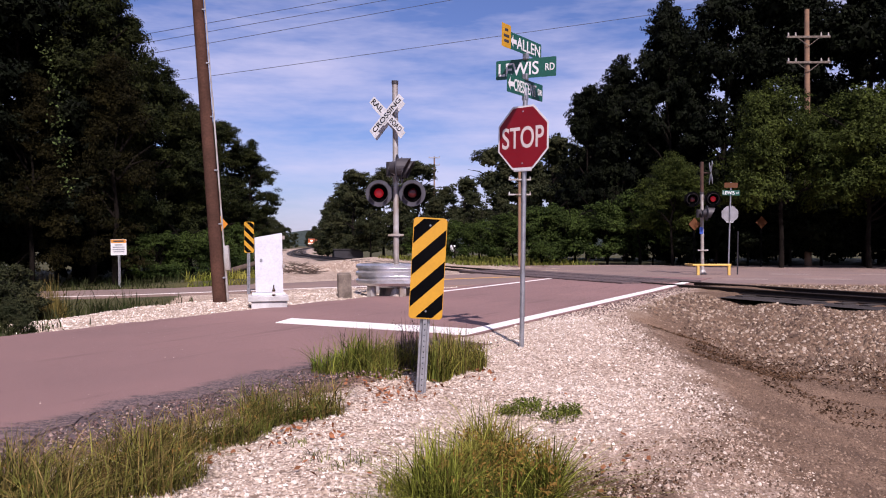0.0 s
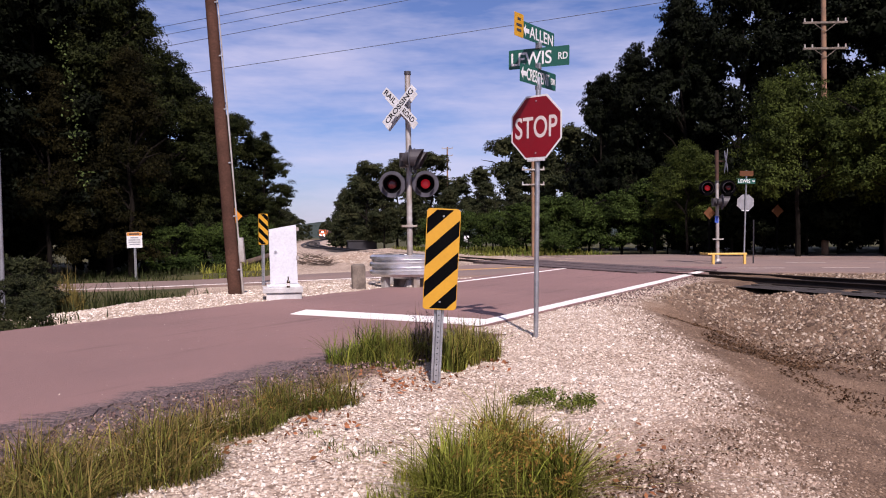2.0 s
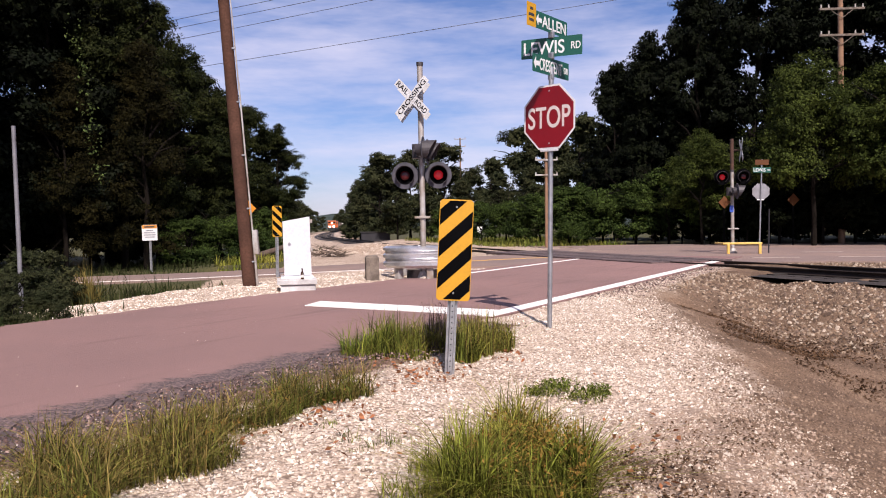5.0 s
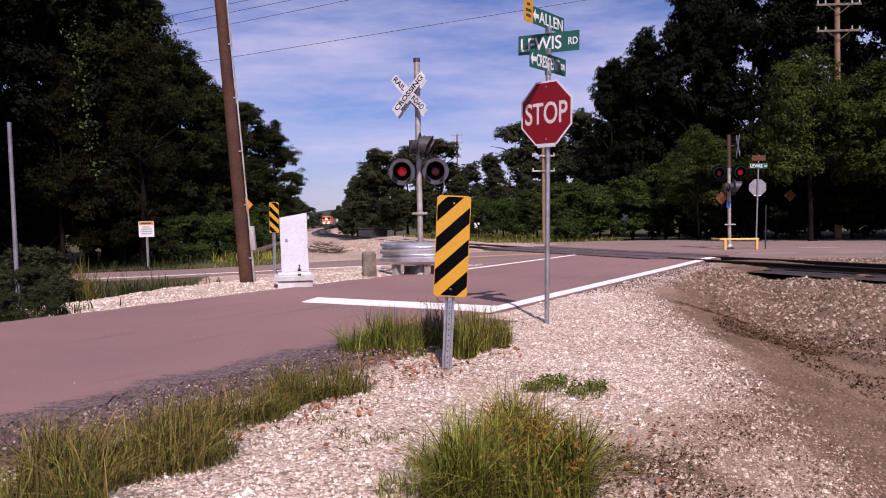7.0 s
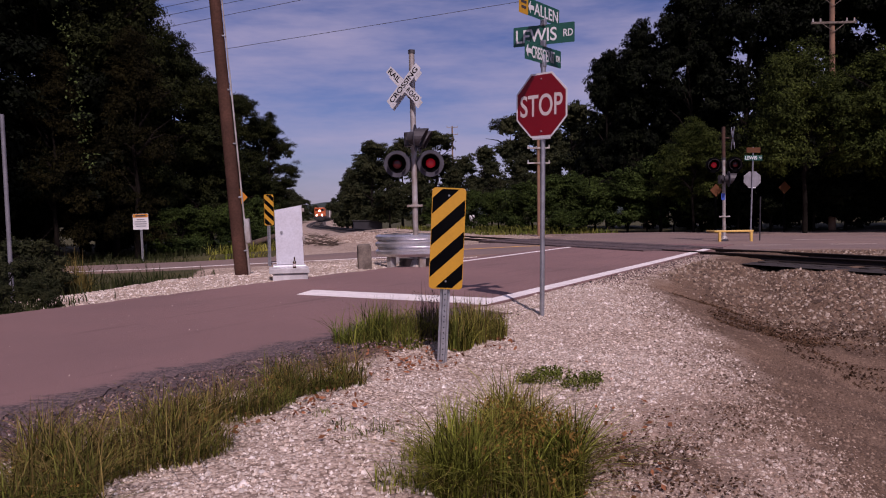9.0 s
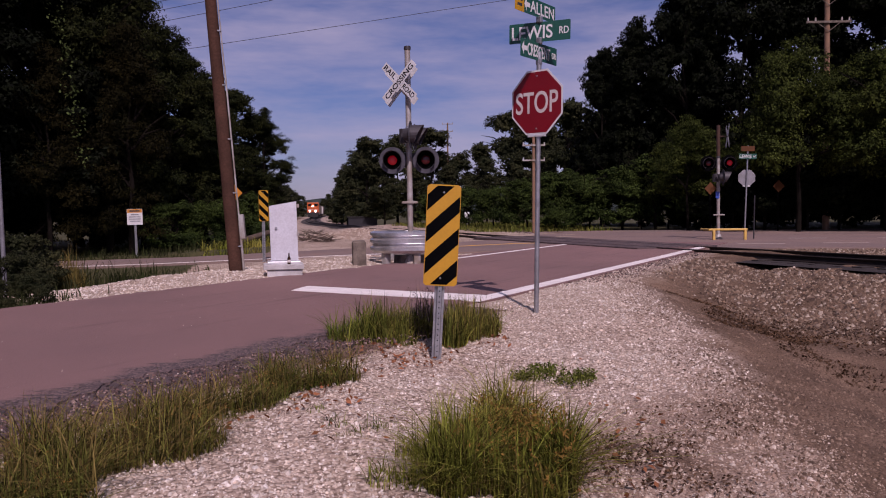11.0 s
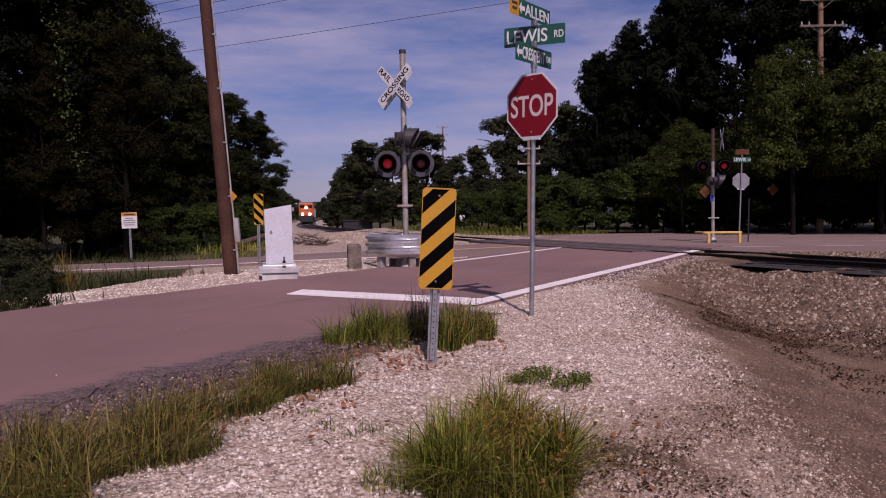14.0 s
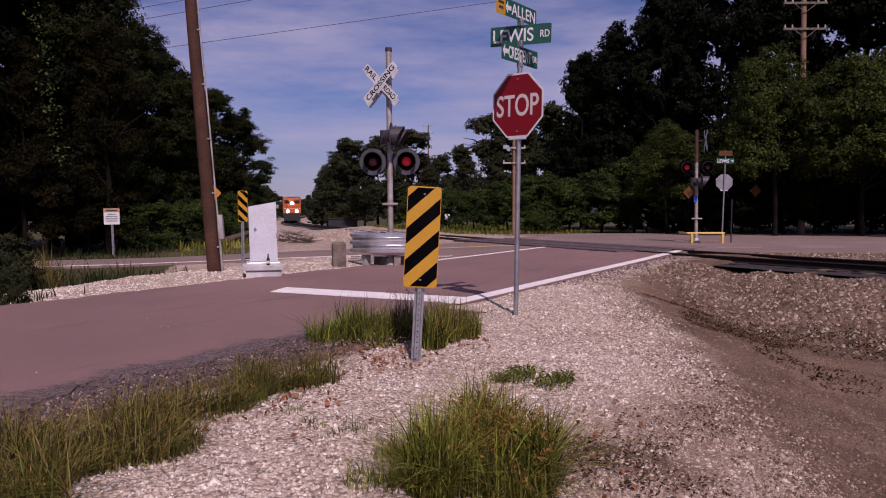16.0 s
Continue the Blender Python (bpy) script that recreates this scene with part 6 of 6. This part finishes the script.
grass("dead_weed", rng, x, y, 0.5, M_TWIG, "dark dead weed stems behind the marker", 0.3, 0.0025)
seed_heads(rng, weeds, 40, 0.2, 0.5, 0.008, M_TWIG, "dark seed heads of the dead weed")
x, y = tuft(rng, [(-8.5, 17.0, 0.5), (-8.9, 16.2, 0.5), (-9.3, 17.6, 0.7), (-10.4, 17.5, 0.8), (-7.6, 17.6, 0.5)], 1000)
grass("ditch_grass", rng, x, y, 0.7, M_WEED, "tall dull green grass in the ditch", 0.6, 0.009)
x, y = tuft(rng, [(-8.3, 16.3, 0.3), (-8.7, 16.9, 0.35)], 500)
grass("ditch_dry_grass", rng, x, y, 0.95, M_GRASS_DRY, "tall yellowing grass clump in the ditch", 0.5, 0.007)
x, y = scatter(rng, 3500, -15.0, -6.5, 11.5, 23.0, lambda x, y: (across(x, y) < FAR_EDGE - 2.6) & (y < 21))
grass("ditch_weeds", rng, x, y, 0.32, M_WEED, "green weeds in the ditch", 0.5, 0.012)
x, y = scatter(rng, 5000, -7.5, -4.6, 8.5, 12.5, lambda x, y: (across(x, y) < FAR_EDGE - 0.02 - rng.uniform(0, 0.25, len(x))) & (along(x, y) < 6.9 + rng.normal(0, 0.25, len(x))))
grass("roadside_weeds", rng, x, y, 0.16, M_WEED, "low dark weeds at the edge of the road", 0.8, 0.008)
x, y = scatter(rng, 4000, -18.0, -9.6, 26.0, 52.0, lambda x, y: y > np.interp(x, MAIN_X, MAIN_Y) + np.interp(x, MAIN_X, MAIN_HALF) + 0.4)
grass("wood_edge_grass", rng, x, y, 0.4, M_WEED, "grass strip in front of the wood", 0.5, 0.015)
x, y = scatter(rng, 14000, -6.0, 9.0, 44.0, 75.0, lambda x, y: (x > track_x(y) + 3.2) & (y > 46.5 - 0.3 * x))
grass("far_grass", rng, x, y, 0.35, M_GRASS, "mown grass between the track and the bushes", 0.5, 0.02)

# a vine that hangs down the front of the wood
k = 190
drop_t = rng.uniform(0, 1, k)
vine = np.stack([-13.7 + 0.9 * drop_t + rng.normal(0, 0.16, k), 26.4 + rng.normal(0, 0.12, k), 8.6 - 5.6 * drop_t + rng.normal(0, 0.15, k)], 1)
v, f = leaf_quads(rng, vine, np.tile((0.1, -0.7, 0.5), (k, 1)), 0.058)
tagged(new("hanging_vine", raw_mesh("hanging_vine", v, f, M_VINE)), "pale green vine hanging down the trees", "vine", kind="stuff")

# dead leaves
x, y = tuft(rng, [(-0.4, 7.05, 0.35), (-0.9, 7.1, 0.3), (-1.1, 5.6, 0.3), (-1.3, 4.9, 0.3), (0.75, 3.9, 0.35), (0.3, 7.6, 0.3), (0.2, 5.6, 1.4), (-0.6, 4.6, 0.6), (0.95, 4.9, 0.4), (-0.75, 6.3, 0.25), (-0.65, 6.7, 0.3), (-0.45, 6.85, 0.25), (-0.25, 6.8, 0.2), (-1.0, 6.0, 0.2), (-0.2, 7.2, 0.3), (0.35, 7.9, 0.2), (-1.6, 4.6, 0.3), (-0.9, 5.2, 0.25)], 360)
v, f = leaf_quads(rng, np.stack([x, y, height(x, y)[0] + 0.025], 1), np.tile((0, 0, 0.9), (len(x), 1)), 0.024)
tagged(new("dead_leaves", raw_mesh("dead_leaves", v, f, M_DEAD_LEAF)), "scattered brown dead leaves", "leaves", kind="stuff")


x, y = tuft(rng, [(0.85, 3.95, 0.3), (1.05, 4.3, 0.3), (0.75, 4.4, 0.2), (1.5, 4.8, 0.4), (1.2, 3.7, 0.3)], 1500)
v, f = leaf_quads(rng, np.stack([x, y, height(x, y)[0] + rng.uniform(0.005, 0.02, len(x))], 1), np.tile((0, 0, 0.9), (len(x), 1)), 0.011)
tagged(new("leaf_litter", raw_mesh("leaf_litter", v, f, M_LITTER)), "dark crumbled leaf litter beside the grass clump", "leaves", kind="stuff")
x, y = tuft(rng, [(4.3, 11.0, 0.8), (4.0, 10.2, 0.7), (4.8, 12.2, 0.8), (5.6, 11.0, 0.9), (6.2, 12.4, 0.9), (4.2, 13.4, 0.6), (5.2, 14.0, 0.9), (6.6, 11.2, 0.7), (4.4, 8.8, 0.7), (4.6, 11.6, 0.9), (5.4, 12.6, 1.0)], 5200)
v, f = leaf_quads(rng, np.stack([x, y, height(x, y)[0] + rng.uniform(0.005, 0.03, len(x))], 1), np.tile((0, 0, 0.9), (len(x), 1)), 0.022)
tagged(new("leaf_litter", raw_mesh("leaf_litter", v, f, M_LITTER)), "dark dead leaves and twigs in the hollow below the ballast", "leaves", kind="stuff")


def brush_pile(x, y, w, h, seed, label):
    r = random.Random(seed)
    t = thing("brush_pile", pose(x, y, ground_at(x, y)), label, "branches")
    for k in range(80):
        x = r.uniform(-w, w)
        a = Vector((x, r.uniform(-0.5, 0.5), r.uniform(0, 1) * h * 0.6 * (1 - (x / w) ** 2) + 0.02))
        b = a + Vector((r.choice((-1, 1)) * r.uniform(0.3, 0.9) * w, r.uniform(-0.4, 0.4), r.uniform(-0.15, 0.35) * h))
        b.z = max(b.z, 0.02)
        part("branch", rod(bmesh.new(), a, b, r.uniform(0.01, 0.028), 0.006, 5), M_TWIG, t)


brush_pile(-6.0, 32.2, 0.6, 0.7, 4, "brown pile of dead branches beside the main road")
log = thing("fallen_log", pose(-8.5, 32.0, ground_at(-8.5, 32.0)), "grey fallen log lying in front of the wood", "log")
part("trunk", rod(bmesh.new(), (-0.75, 0, 0.14), (0.75, 0.2, 0.62), 0.14, 0.10, 10), M_TWIG, log, smooth=True)
part("snag", rod(bmesh.new(), (-0.3, 0.02, 0.25), (-0.55, -0.1, 0.75), 0.05, 0.02, 8), M_TWIG, log)
part("root_end", rod(bmesh.new(), (0.7, 0.2, 0.6), (0.95, 0.25, 0.0), 0.09, 0.07, 8), M_TWIG, log)
x, y = tuft(rng, [(-8.7, 30.0, 0.7), (-8.0, 30.3, 0.6), (-9.5, 30.2, 0.7), (-7.2, 30.6, 0.4)], 1300)
grass("log_grass", rng, x, y, 0.42, M_GRASS_FRESH, "yellow-green grass in front of the fallen log", 0.5, 0.012)


def motions():
    # The train runs along the track at a steady pace.
    front0 = float(np.interp(371.0, TY, TS))
    pace = (front0 - float(np.interp(133.0, TY, TS))) / 16.0
    for ob, behind in TRAIN:
        rows = []
        for k in range(17):
            s = front0 - pace * k + 10.9 + behind
            x, y, a = along_track(s)
            rows.append((float(k), pose(x, y, float(rail_z(y)), 0, 0, math.degrees(a) - 90)))
        walk(ob, rows)

    # The crossing lamps flash in turn: each lens drum swings its lit or its dark side forward.
    half_turn, first = 0.69, 0.35
    for lens, phase in LENSES:
        home = lens.matrix_basis.copy()
        angle = 180.0 * phase
        rows, k = [(0.0, home @ pose(0, 0, 0, 0, 0, angle))], 0
        while first + half_turn * k < 15.85:
            t = first + half_turn * k
            for dt, da in ((-0.1, 0), (-0.034, 60), (0.034, 120), (0.1, 180)):
                rows.append((t + dt, home @ pose(0, 0, 0, 0, 0, angle + da)))
            angle += 180.0
            k += 1
        rows.append((16.0, home @ pose(0, 0, 0, 0, 0, angle)))
        walk(lens, rows)


motions()
